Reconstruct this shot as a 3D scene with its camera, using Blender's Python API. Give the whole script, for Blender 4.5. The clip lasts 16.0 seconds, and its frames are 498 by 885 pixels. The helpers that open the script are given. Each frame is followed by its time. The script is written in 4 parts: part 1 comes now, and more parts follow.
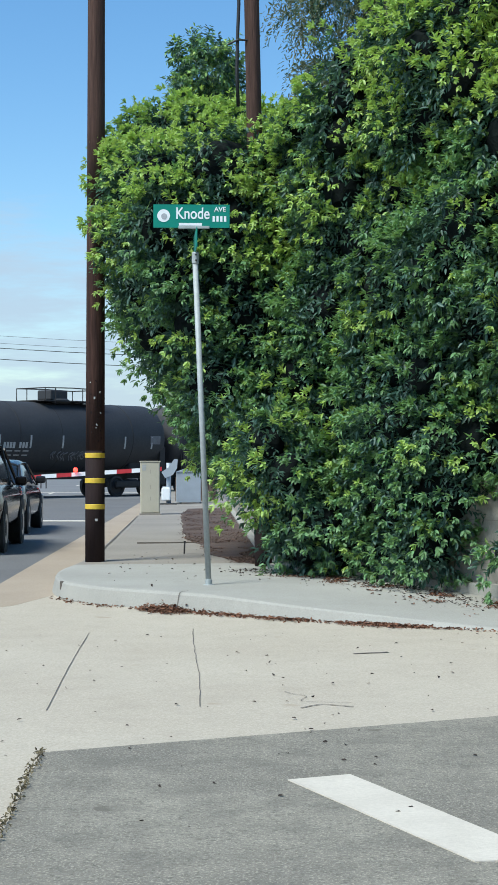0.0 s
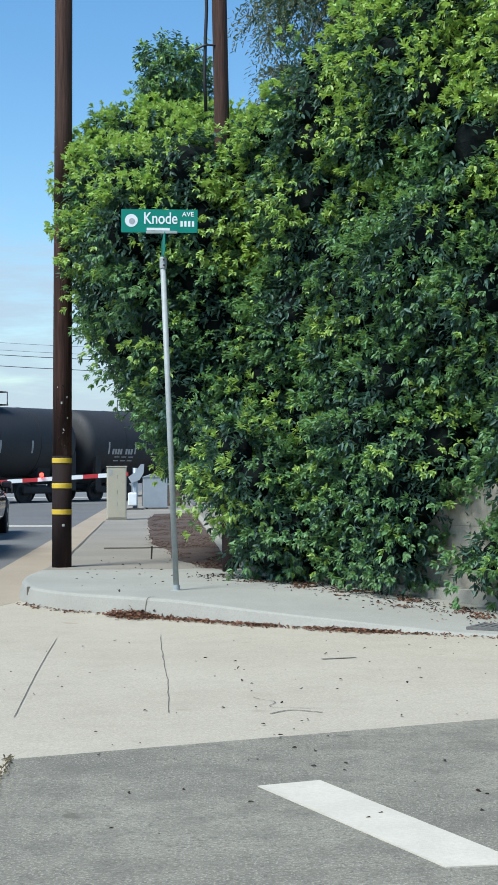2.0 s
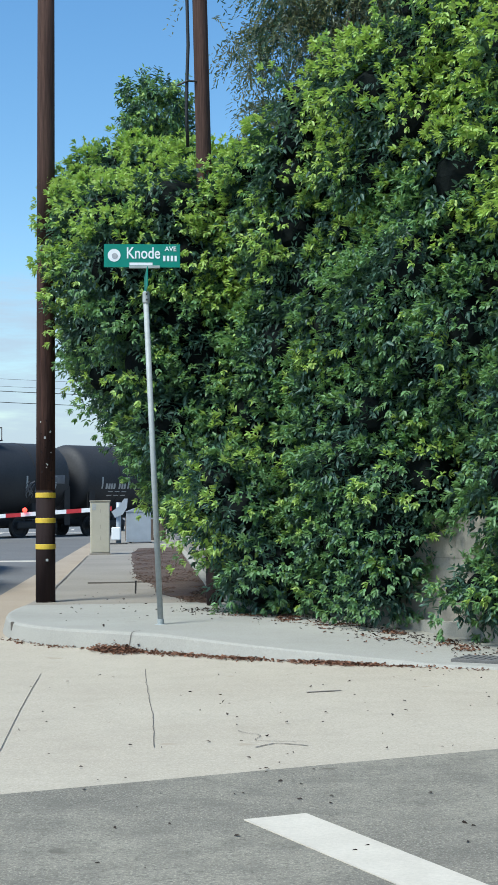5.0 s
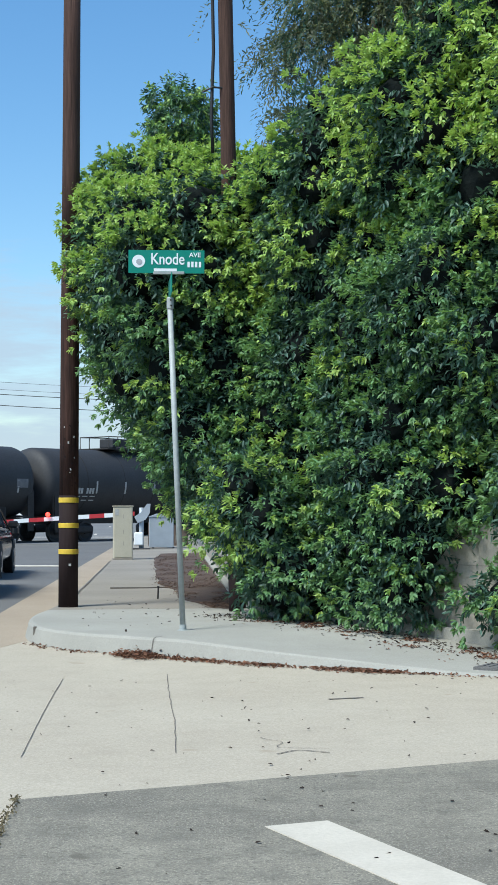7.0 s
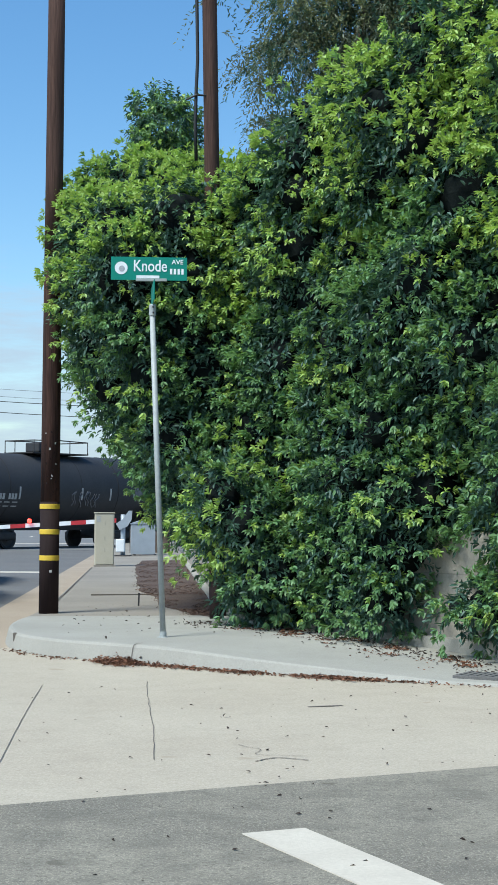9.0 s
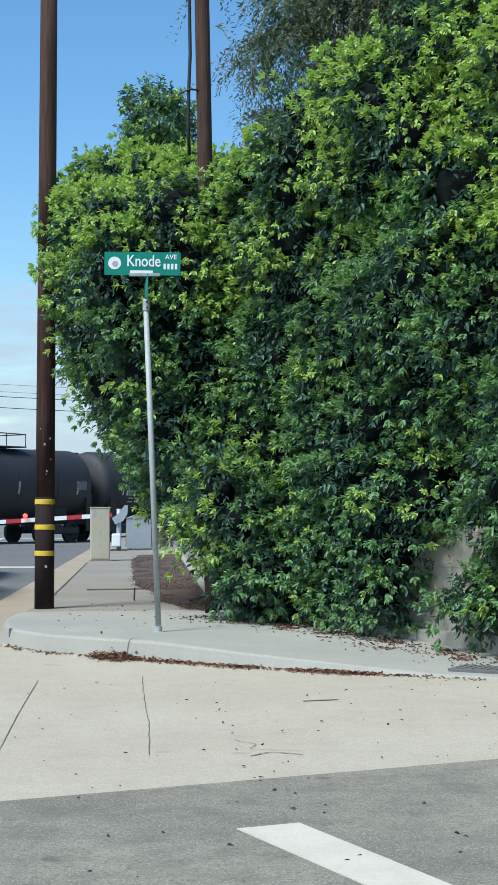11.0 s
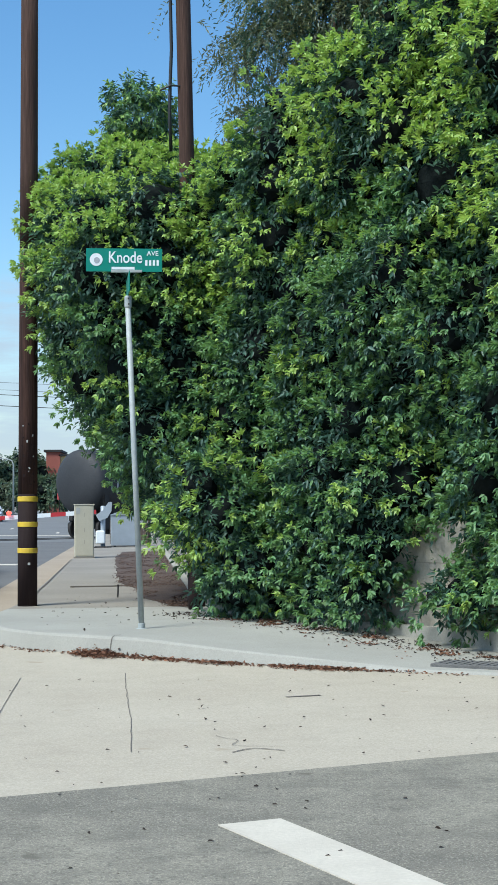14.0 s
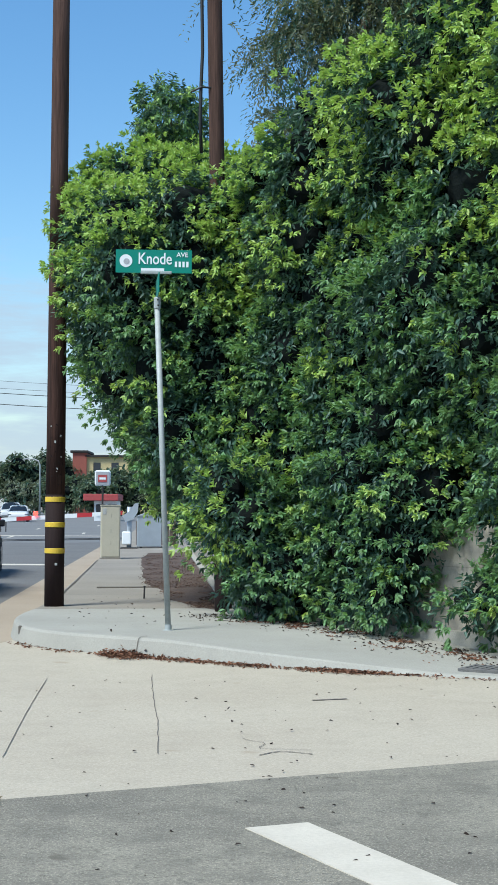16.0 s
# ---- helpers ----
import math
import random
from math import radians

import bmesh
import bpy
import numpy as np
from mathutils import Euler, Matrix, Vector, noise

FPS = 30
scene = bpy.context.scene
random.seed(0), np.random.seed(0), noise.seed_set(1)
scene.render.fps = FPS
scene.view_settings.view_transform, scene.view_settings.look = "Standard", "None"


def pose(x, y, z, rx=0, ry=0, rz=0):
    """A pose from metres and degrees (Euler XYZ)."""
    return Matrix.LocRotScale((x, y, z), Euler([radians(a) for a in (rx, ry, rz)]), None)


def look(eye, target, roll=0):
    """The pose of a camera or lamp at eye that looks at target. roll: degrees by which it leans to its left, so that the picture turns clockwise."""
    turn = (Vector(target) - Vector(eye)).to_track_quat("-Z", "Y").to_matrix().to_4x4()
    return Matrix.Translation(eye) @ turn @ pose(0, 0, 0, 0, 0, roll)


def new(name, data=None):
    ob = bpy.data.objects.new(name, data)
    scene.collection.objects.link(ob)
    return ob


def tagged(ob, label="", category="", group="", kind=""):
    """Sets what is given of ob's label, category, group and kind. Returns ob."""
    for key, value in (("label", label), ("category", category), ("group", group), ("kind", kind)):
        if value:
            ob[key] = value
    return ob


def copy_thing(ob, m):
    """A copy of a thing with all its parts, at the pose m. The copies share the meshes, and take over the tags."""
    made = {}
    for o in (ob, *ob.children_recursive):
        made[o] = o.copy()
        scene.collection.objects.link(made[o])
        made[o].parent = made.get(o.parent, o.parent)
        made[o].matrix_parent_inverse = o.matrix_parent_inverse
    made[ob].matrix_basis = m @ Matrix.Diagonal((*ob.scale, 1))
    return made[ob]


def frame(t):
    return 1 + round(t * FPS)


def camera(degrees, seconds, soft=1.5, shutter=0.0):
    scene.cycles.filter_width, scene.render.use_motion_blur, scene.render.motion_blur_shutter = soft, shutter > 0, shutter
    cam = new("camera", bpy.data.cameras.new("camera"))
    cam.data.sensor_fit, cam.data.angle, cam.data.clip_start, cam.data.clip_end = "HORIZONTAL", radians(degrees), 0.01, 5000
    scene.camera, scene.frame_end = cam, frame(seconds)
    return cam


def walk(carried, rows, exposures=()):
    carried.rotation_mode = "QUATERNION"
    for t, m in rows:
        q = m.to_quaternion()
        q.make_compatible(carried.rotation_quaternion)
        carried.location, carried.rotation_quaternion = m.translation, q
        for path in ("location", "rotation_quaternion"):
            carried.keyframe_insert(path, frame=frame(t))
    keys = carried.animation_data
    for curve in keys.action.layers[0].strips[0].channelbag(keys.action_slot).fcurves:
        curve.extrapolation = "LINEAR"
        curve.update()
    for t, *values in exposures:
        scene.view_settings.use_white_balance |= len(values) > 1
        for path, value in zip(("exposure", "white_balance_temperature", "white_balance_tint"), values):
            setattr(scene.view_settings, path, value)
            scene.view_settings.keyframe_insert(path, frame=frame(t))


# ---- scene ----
# Camera: hand-held at a car's window, eye 1.4 m over the road, narrow lens; it drifts by a few centimetres.
EYE = 1.4
cam = camera(18.0, 16.0, soft=1.5)
ROWS = [
    (0, -0.000, 0.741, -0.000, -0.000, 0.000, -0.000),
    (0.5, -0.577, 0.360, -0.007, -0.011, 0.001, 0.002),
    (1, -0.769, 0.321, -0.002, -0.013, 0.000, 0.003),
    (1.5, -0.972, 0.482, -0.054, -0.022, 0.003, 0.008),
    (2, -1.236, 0.924, -0.013, -0.017, 0.013, 0.002),
    (2.5, -1.615, 1.368, -0.011, -0.021, 0.005, 0.003),
    (3, -1.924, 1.682, -0.021, -0.020, -0.010, 0.004),
    (5.5, -1.756, 2.252, 0.414, -0.023, -0.009, -0.003),
    (6, -1.597, 2.363, 0.397, -0.027, -0.010, 0.001),
    (6.5, -1.346, 2.386, 0.217, -0.025, -0.015, 0.004),
    (7, -1.017, 2.371, -0.022, -0.024, -0.012, 0.001),
    (7.5, -0.837, 2.362, -0.220, -0.021, -0.023, 0.007),
    (8, -0.939, 2.472, -0.368, -0.016, -0.016, 0.000),
    (8.5, -1.265, 2.570, -0.455, -0.016, -0.025, 0.004),
    (9, -1.659, 2.650, -0.362, -0.010, -0.023, -0.001),
    (11.5, -1.715, 2.291, 0.034, 0.006, -0.032, 0.011),
    (12, -1.486, 2.196, 0.128, 0.013, -0.009, 0.007),
    (12.5, -1.453, 2.187, 0.231, 0.026, -0.013, 0.006),
    (13, -1.721, 2.242, 0.202, 0.024, -0.013, 0.011),
    (13.5, -2.068, 2.321, 0.194, 0.027, -0.015, 0.004),
    (14, -2.346, 2.278, 0.192, 0.026, -0.027, 0.008),
    (14.5, -2.480, 2.221, 0.166, 0.025, -0.024, 0.006),
    (15, -2.399, 2.219, 0.023, 0.021, -0.017, 0.006),
    (15.5, -2.074, 2.254, -0.128, 0.018, -0.025, 0.011),
    (16, -1.414, 2.357, -0.339, 0.007, -0.009, 0.009),
]
walk(cam, [(t, pose(dx, dy, EYE + dz, 90 + pitch, roll, yaw)) for t, yaw, pitch, roll, dx, dy, dz in ROWS],
     exposures=[(0.0, 0.22, 6150, 3), (16.0, 0.22, 6150, 3)])

# ---- world, sun, exposure ----
SUN_EL, SUN_AZ = 55.0, 230.0
world = bpy.data.worlds.new("sky")
scene.world = world
world.use_nodes = True
wn, wl = world.node_tree.nodes, world.node_tree.links
wn.clear()


def build_sky():
    out = wn.new("ShaderNodeOutputWorld")
    bg = wn.new("ShaderNodeBackground")
    sky = wn.new("ShaderNodeTexSky")
    sky.sky_type = "NISHITA"
    sky.sun_disc = False
    sky.sun_elevation, sky.sun_rotation = radians(SUN_EL), radians(SUN_AZ)
    sky.air_density, sky.dust_density, sky.ozone_density = 1.0, 0.6, 1.6
    co = wn.new("ShaderNodeTexCoord")
    mp = wn.new("ShaderNodeMapping")
    mp.inputs["Scale"].default_value = (5.0, 5.0, 30.0)
    mp.inputs["Location"].default_value = (0.4, 0.2, 1.3)
    nz = wn.new("ShaderNodeTexNoise")
    nz.inputs["Scale"].default_value = 2.0
    nz.inputs["Detail"].default_value = 7
    nz.inputs["Roughness"].default_value = 0.6
    sep = wn.new("ShaderNodeSeparateXYZ")
    band = wn.new("ShaderNodeMapRange")     # thin cloud gathers low over the horizon
    band.inputs["From Min"].default_value, band.inputs["From Max"].default_value = 0.19, 0.12
    band.inputs["To Min"].default_value, band.inputs["To Max"].default_value = 0.0, 0.42
    mix0 = wn.new("ShaderNodeMath")
    mix0.operation = "ADD"
    ramp = wn.new("ShaderNodeMapRange")
    ramp.interpolation_type = "SMOOTHSTEP"
    ramp.inputs["From Min"].default_value, ramp.inputs["From Max"].default_value = 0.66, 1.02
    ramp.inputs["To Max"].default_value = 0.8
    mix = wn.new("ShaderNodeMix")
    mix.data_type = "RGBA"
    mix.inputs["B"].default_value = (3.1, 3.65, 4.45, 1)
    wl.new(co.outputs["Generated"], mp.inputs["Vector"])
    wl.new(mp.outputs["Vector"], nz.inputs["Vector"])
    wl.new(co.outputs["Generated"], sep.inputs["Vector"])
    wl.new(sep.outputs["Z"], band.inputs["Value"])
    wl.new(nz.outputs["Fac"], mix0.inputs[0])
    wl.new(band.outputs["Result"], mix0.inputs[1])
    wl.new(mix0.outputs["Value"], ramp.inputs["Value"])
    wl.new(ramp.outputs["Result"], mix.inputs["Factor"])
    sat = wn.new("ShaderNodeHueSaturation")
    sat.inputs["Saturation"].default_value = 1.25
    wl.new(sky.outputs["Color"], sat.inputs["Color"])
    wl.new(sat.outputs["Color"], mix.inputs["A"])
    wl.new(mix.outputs["Result"], bg.inputs["Color"])
    bg.inputs["Strength"].default_value = 0.15
    wl.new(bg.outputs["Background"], out.inputs["Surface"])


build_sky()
sun = new("sun", bpy.data.lights.new("sun", "SUN"))
sun.data.energy, sun.data.angle, sun.data.color = 4.35, radians(20), (1.0, 0.97, 0.91)
_el, _az = radians(SUN_EL), radians(SUN_AZ)
sun.matrix_world = look((0, 0, 40), Vector((0, 0, 40)) - Vector((math.sin(_az) * math.cos(_el), math.cos(_az) * math.cos(_el), math.sin(_el))))


# ---- materials ----
def material(name, col, col2=None, rough=0.8, metal=0.0, scale=6.0, fine=60.0, bump=0.15, spots=0.0, spot_col=(0.1, 0.09, 0.08),
             vary=0.0, island=0.0, stretch=(1, 1, 1), emit=0.0, spec=0.5, coat=0.0, grime=0.35, depth=0.01, speck=0.0):
    """Two scales of noise between two colours, fine bump, optional dark spots, per-object or per-island variation."""
    m = bpy.data.materials.new(name)
    m.use_nodes = True
    n, l = m.node_tree.nodes, m.node_tree.links
    b = n["Principled BSDF"]
    b.inputs["Roughness"].default_value, b.inputs["Metallic"].default_value = rough, metal
    b.inputs["Specular IOR Level"].default_value = spec
    b.inputs["Coat Weight"].default_value = coat
    col2 = col2 or tuple(c * 0.75 for c in col)
    co = n.new("ShaderNodeTexCoord")
    mp = n.new("ShaderNodeMapping")
    mp.inputs["Scale"].default_value = stretch
    l.new(co.outputs["Object"], mp.inputs["Vector"])

    def noise_at(s, detail=5, r=0.6):
        t = n.new("ShaderNodeTexNoise")
        t.inputs["Scale"].default_value, t.inputs["Detail"].default_value, t.inputs["Roughness"].default_value = s, detail, r
        l.new(mp.outputs["Vector"], t.inputs["Vector"])
        return t.outputs["Fac"]

    def ranged(src, a, bb, lo=0.0, hi=1.0):
        r = n.new("ShaderNodeMapRange")
        for k, v in zip(("From Min", "From Max", "To Min", "To Max"), (a, bb, lo, hi)):
            r.inputs[k].default_value = v
        l.new(src, r.inputs["Value"])
        return r.outputs["Result"]

    def mixed(fac, a, bb):
        x = n.new("ShaderNodeMix")
        x.data_type = "RGBA"
        l.new(fac, x.inputs["Factor"])
        for key, v in (("A", a), ("B", bb)):
            if isinstance(v, tuple):
                x.inputs[key].default_value = (*v[:3], 1)
            else:
                l.new(v, x.inputs[key])
        return x.outputs["Result"]

    big, small = noise_at(scale), noise_at(fine, 4, 0.7)
    c = mixed(ranged(big, 0.3, 0.7), col, col2)
    c = mixed(ranged(small, 0.35, 0.75, 0, grime), c, tuple(x * 0.55 for x in col2))
    if speck:
        c = mixed(ranged(noise_at(fine * 1.9, 2, 0.5), 0.54, 0.64, 0, speck), c, tuple(x * 1.45 for x in col))
        c = mixed(ranged(noise_at(fine * 1.1, 3, 0.6), 0.55, 0.66, 0, speck), c, tuple(x * 0.5 for x in col2))
        c = mixed(ranged(noise_at(fine * 0.07, 6, 0.7), 0.47, 0.68, 0, speck), c, tuple(x * 0.72 for x in col2))
    if spots:
        c = mixed(ranged(noise_at(scale * 4.3, 3, 0.5), 0.70 - spots * 0.1, 0.74 - spots * 0.1, 0, 0.85), c, spot_col)
    if vary or island:
        if island:
            g = n.new("ShaderNodeNewGeometry")
            rnd = g.outputs["Random Per Island"]
        else:
            g = n.new("ShaderNodeObjectInfo")
            rnd = g.outputs["Random"]
        hs = n.new("ShaderNodeHueSaturation")
        v = island or vary
        l.new(ranged(rnd, 0, 1, 1 - v, 1 + v), hs.inputs["Value"])
        l.new(c, hs.inputs["Color"])
        c = hs.outputs["Color"]
    l.new(c, b.inputs["Base Color"])
    l.new(ranged(small, 0.2, 0.8, max(rough - 0.12, 0.02), min(rough + 0.1, 1)), b.inputs["Roughness"])
    if bump:
        bp = n.new("ShaderNodeBump")
        bp.inputs["Strength"].default_value, bp.inputs["Distance"].default_value = bump, depth
        l.new(small, bp.inputs["Height"])
        l.new(bp.outputs["Normal"], b.inputs["Normal"])
    if emit:
        b.inputs["Emission Color"].default_value, b.inputs["Emission Strength"].default_value = (*col, 1), emit
    return m


def leaf_material(name, col, through_col, island=0.35):
    m = bpy.data.materials.new(name)
    m.use_nodes = True
    n, l = m.node_tree.nodes, m.node_tree.links
    b, out = n["Principled BSDF"], n["Material Output"]
    g = n.new("ShaderNodeNewGeometry")
    r = n.new("ShaderNodeMapRange")
    r.inputs["To Min"].default_value, r.inputs["To Max"].default_value = 1 - island, 1 + island
    l.new(g.outputs["Random Per Island"], r.inputs["Value"])
    r2 = n.new("ShaderNodeMapRange")
    r2.inputs["To Min"].default_value, r2.inputs["To Max"].default_value = 0.485, 0.512
    l.new(g.outputs["Random Per Island"], r2.inputs["Value"])
    hs = n.new("ShaderNodeHueSaturation")
    hs.inputs["Color"].default_value = (*col, 1)
    l.new(r.outputs["Result"], hs.inputs["Value"])
    l.new(r2.outputs["Result"], hs.inputs["Hue"])
    l.new(hs.outputs["Color"], b.inputs["Base Color"])
    b.inputs["Roughness"].default_value = 0.45
    b.inputs["Specular IOR Level"].default_value = 0.4
    tr = n.new("ShaderNodeBsdfTranslucent")
    tr.inputs["Color"].default_value = (*through_col, 1)
    mx = n.new("ShaderNodeMixShader")
    mx.inputs["Fac"].default_value = 0.28
    l.new(b.outputs["BSDF"], mx.inputs[1])
    l.new(tr.outputs["BSDF"], mx.inputs[2])
    l.new(mx.outputs["Shader"], out.inputs["Surface"])
    return m


M = {
    "ground": material("dry_ground", (0.30, 0.27, 0.22), (0.22, 0.20, 0.16), 0.95, scale=0.4, fine=9),
    "asphalt": material("road_asphalt", (0.165, 0.16, 0.152), (0.125, 0.121, 0.116), 0.9, scale=0.5, fine=40, bump=0.4, grime=0.5, speck=0.3),
    "asphalt_far": material("pale_far_asphalt", (0.19, 0.188, 0.184), (0.15, 0.148, 0.146), 0.9, scale=0.3, fine=20, bump=0.3, grime=0.4),
    "asphalt_old": material("worn_asphalt", (0.30, 0.274, 0.213), (0.165, 0.15, 0.12), 0.92, scale=0.9, fine=48, bump=0.7, grime=0.55, spots=0.15, spot_col=(0.12, 0.105, 0.08), speck=0.6),
    "concrete": material("beige_concrete", (0.475, 0.422, 0.332), (0.40, 0.345, 0.265), 0.9, scale=0.4, fine=48, bump=0.3, spots=0.06, spot_col=(0.33, 0.275, 0.2), grime=0.38, speck=0.25),
    "gutter": material("gutter_concrete", (0.40, 0.325, 0.24), (0.32, 0.255, 0.185), 0.9, scale=0.5, fine=40, bump=0.25, grime=0.35),
    "walk_old": material("old_walk_concrete", (0.30, 0.268, 0.222), (0.235, 0.208, 0.172), 0.92, scale=0.6, fine=45, bump=0.25, grime=0.35),
    "walk_new": material("pale_new_concrete", (0.375, 0.36, 0.315), (0.31, 0.298, 0.26), 0.88, scale=0.8, fine=60, bump=0.18, grime=0.3, spots=0.05, spot_col=(0.28, 0.27, 0.24), speck=0.15),
    "joint": material("dark_joint", (0.16, 0.14, 0.12), None, 0.95, scale=5, fine=80),
    "paint": material("road_paint", (0.615, 0.56, 0.465), (0.525, 0.475, 0.392), 0.75, scale=3, fine=50, bump=0.2, grime=0.25),
    "soil": material("mulch_soil", (0.12, 0.08, 0.058), (0.07, 0.045, 0.034), 0.95, scale=3, fine=30, bump=0.6, depth=0.03),
    "wall": material("pale_rendered_wall", (0.38, 0.35, 0.295), (0.29, 0.265, 0.22), 0.9, scale=1.2, fine=40, bump=0.3),
    "pole": material("creosoted_wood", (0.085, 0.042, 0.031), (0.026, 0.015, 0.013), 0.9, scale=22, fine=70, bump=0.9, stretch=(1, 1, 0.045), grime=0.7, spec=0.2),
    "pole_pale": material("weathered_wood", (0.12, 0.068, 0.052), (0.055, 0.032, 0.026), 0.9, scale=22, fine=70, bump=0.9, stretch=(1, 1, 0.045), grime=0.7, spec=0.2),
    "tar": material("black_band", (0.018, 0.011, 0.011), (0.028, 0.018, 0.017), 0.8, scale=6, fine=40, bump=0.4, spec=0.15, stretch=(1, 1, 0.1)),
    "yellow": material("yellow_reflector", (0.72, 0.50, 0.04), (0.62, 0.42, 0.04), 0.55, scale=8, fine=60, grime=0.25),
    "galv": material("galvanised_steel", (0.40, 0.43, 0.42), (0.31, 0.335, 0.325), 0.62, metal=0.1, scale=18, fine=120, bump=0.08, grime=0.25),
    "green": material("sign_green", (0.0, 0.215, 0.15), (0.0, 0.19, 0.135), 0.45, scale=9, fine=90, bump=0.03, grime=0.1),
    "white": material("white_sheeting", (0.80, 0.82, 0.82), (0.74, 0.76, 0.76), 0.5, scale=9, fine=90, bump=0.03, grime=0.1),
    "seal": material("seal_grey", (0.42, 0.43, 0.45), (0.33, 0.34, 0.36), 0.6, scale=30, fine=90, bump=0),
    "box": material("beige_cabinet_paint", (0.50, 0.46, 0.35), (0.45, 0.41, 0.31), 0.6, scale=3, fine=60, bump=0.1, grime=0.2),
    "silver": material("aluminium_cabinet", (0.40, 0.44, 0.48), (0.35, 0.385, 0.42), 0.45, metal=0.2, scale=4, fine=60, bump=0.05, grime=0.2),
    "tank": material("black_tank_paint", (0.022, 0.023, 0.026), (0.034, 0.035, 0.038), 0.68, scale=0.8, fine=14, bump=0.1, grime=0.3),
    "tankdirt": material("tank_soot", (0.030, 0.029, 0.028), (0.018, 0.017, 0.017), 0.85, scale=2, fine=30),
    "steel": material("dark_steel", (0.045, 0.042, 0.040), (0.03, 0.026, 0.024), 0.7, metal=0.3, scale=5, fine=50),
    "mark": material("dull_white_mark", (0.50, 0.50, 0.48), (0.35, 0.35, 0.33), 0.7, scale=6, fine=40),
    "graffiti": material("grey_scrawl", (0.20, 0.20, 0.20), (0.12, 0.12, 0.13), 0.7, scale=4, fine=40),
    "red": material("barrier_red", (0.50, 0.03, 0.04), (0.42, 0.025, 0.03), 0.5, scale=6, fine=50, grime=0.2),
    "lamp_red": material("red_warning_light", (1.0, 0.03, 0.02), (1.0, 0.03, 0.02), 0.4, emit=6.0, bump=0, grime=0),
    "car_black": material("black_car_paint", (0.010, 0.009, 0.009), (0.013, 0.012, 0.012), 0.12, scale=1, fine=1.5, bump=0, coat=0.0, spec=0.16, grime=0.05),
    "car_dark": material("dark_grey_car_paint", (0.022, 0.023, 0.027), (0.028, 0.029, 0.033), 0.12, scale=1, fine=1.5, bump=0, spec=0.2, coat=0.0, grime=0.05),
    "car_white": material("white_car_paint", (0.7, 0.7, 0.7), (0.66, 0.66, 0.66), 0.3, scale=2, fine=20, bump=0, coat=0.5, grime=0.1),
    "glass": material("dark_car_glass", (0.012, 0.015, 0.018), (0.014, 0.018, 0.02), 0.05, scale=2, fine=20, bump=0, grime=0, spec=0.7),
    "rubber": material("tyre_rubber", (0.018, 0.018, 0.018), (0.026, 0.026, 0.025), 0.85, scale=8, fine=50),
    "rim": material("alloy_rim", (0.32, 0.33, 0.34), (0.26, 0.27, 0.28), 0.35, metal=0.8, scale=8, fine=50, bump=0),
    "tail": material("tail_lamp_red", (0.28, 0.01, 0.01), (0.22, 0.01, 0.01), 0.25, scale=8, fine=50, bump=0),
    "wire": material("black_cable", (0.012, 0.012, 0.013), (0.02, 0.02, 0.02), 0.6, scale=8, fine=50, bump=0),
    "wire_far": material("weathered_grey_wire", (0.09, 0.10, 0.12), (0.12, 0.13, 0.15), 0.6, scale=8, fine=50, bump=0),
    "bark": material("grey_brown_bark", (0.14, 0.10, 0.075), (0.08, 0.06, 0.045), 0.9, scale=9, fine=40, bump=0.6, stretch=(1, 1, 0.3)),
    "litter": material("brown_dead_leaves", (0.20, 0.085, 0.045), (0.11, 0.055, 0.032), 0.9, scale=6, fine=40, island=0.45, bump=0),
    "litter_dark": material("dark_dead_leaves", (0.05, 0.032, 0.022), (0.03, 0.02, 0.015), 0.9, scale=6, fine=40, island=0.4, bump=0),
    "litter_bed": material("mulch_litter", (0.15, 0.09, 0.063), (0.095, 0.058, 0.042), 0.95, scale=6, fine=40, island=0.45, bump=0),
    "weed": material("dry_weed", (0.17, 0.14, 0.075), (0.11, 0.09, 0.05), 0.9, scale=9, fine=60, island=0.4, bump=0),
    # Near-black colour stands for the shade inside the foliage.
    "core": material("painted_inner_shade", (0.007, 0.011, 0.011), (0.010, 0.013, 0.012), 1.0, scale=3, fine=20, bump=0.4, depth=0.05, spec=0.1),
    "stucco_yellow": material("yellow_stucco", (0.62, 0.50, 0.26), (0.55, 0.44, 0.22), 0.9, scale=0.5, fine=5),
    "stucco_red": material("red_stucco", (0.33, 0.10, 0.07), (0.27, 0.08, 0.06), 0.9, scale=0.5, fine=5),
    "roof_red": material("red_fascia", (0.42, 0.07, 0.07), (0.36, 0.06, 0.06), 0.7, scale=0.8, fine=6),
    "window_far": material("dark_window_glass", (0.035, 0.04, 0.05), (0.03, 0.035, 0.04), 0.15, scale=1, fine=8, bump=0, grime=0),
    "ballast": material("grey_ballast", (0.24, 0.22, 0.20), (0.17, 0.155, 0.14), 0.95, scale=2, fine=14, bump=0.6, depth=0.03),
    # Young tone also carries light painted on the hedge's top and shoot tips.
    "leaf_young_lit": leaf_material("young_lit_ficus_leaf", (0.36, 0.50, 0.145), (0.46, 0.65, 0.10), 0.2),
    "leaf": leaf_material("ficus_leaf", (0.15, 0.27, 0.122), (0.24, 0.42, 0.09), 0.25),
    # Mature tone also gives the inner leaves their painted shade.
    "leaf_old_shaded": leaf_material("mature_shaded_ficus_leaf", (0.058, 0.12, 0.09), (0.09, 0.17, 0.075), 0.3),
    "leaf_olive": leaf_material("olive_willowy_leaf", (0.17, 0.19, 0.09), (0.26, 0.29, 0.10)),
    "leaf_far": leaf_material("far_tree_leaf", (0.085, 0.12, 0.068), (0.12, 0.165, 0.07)),
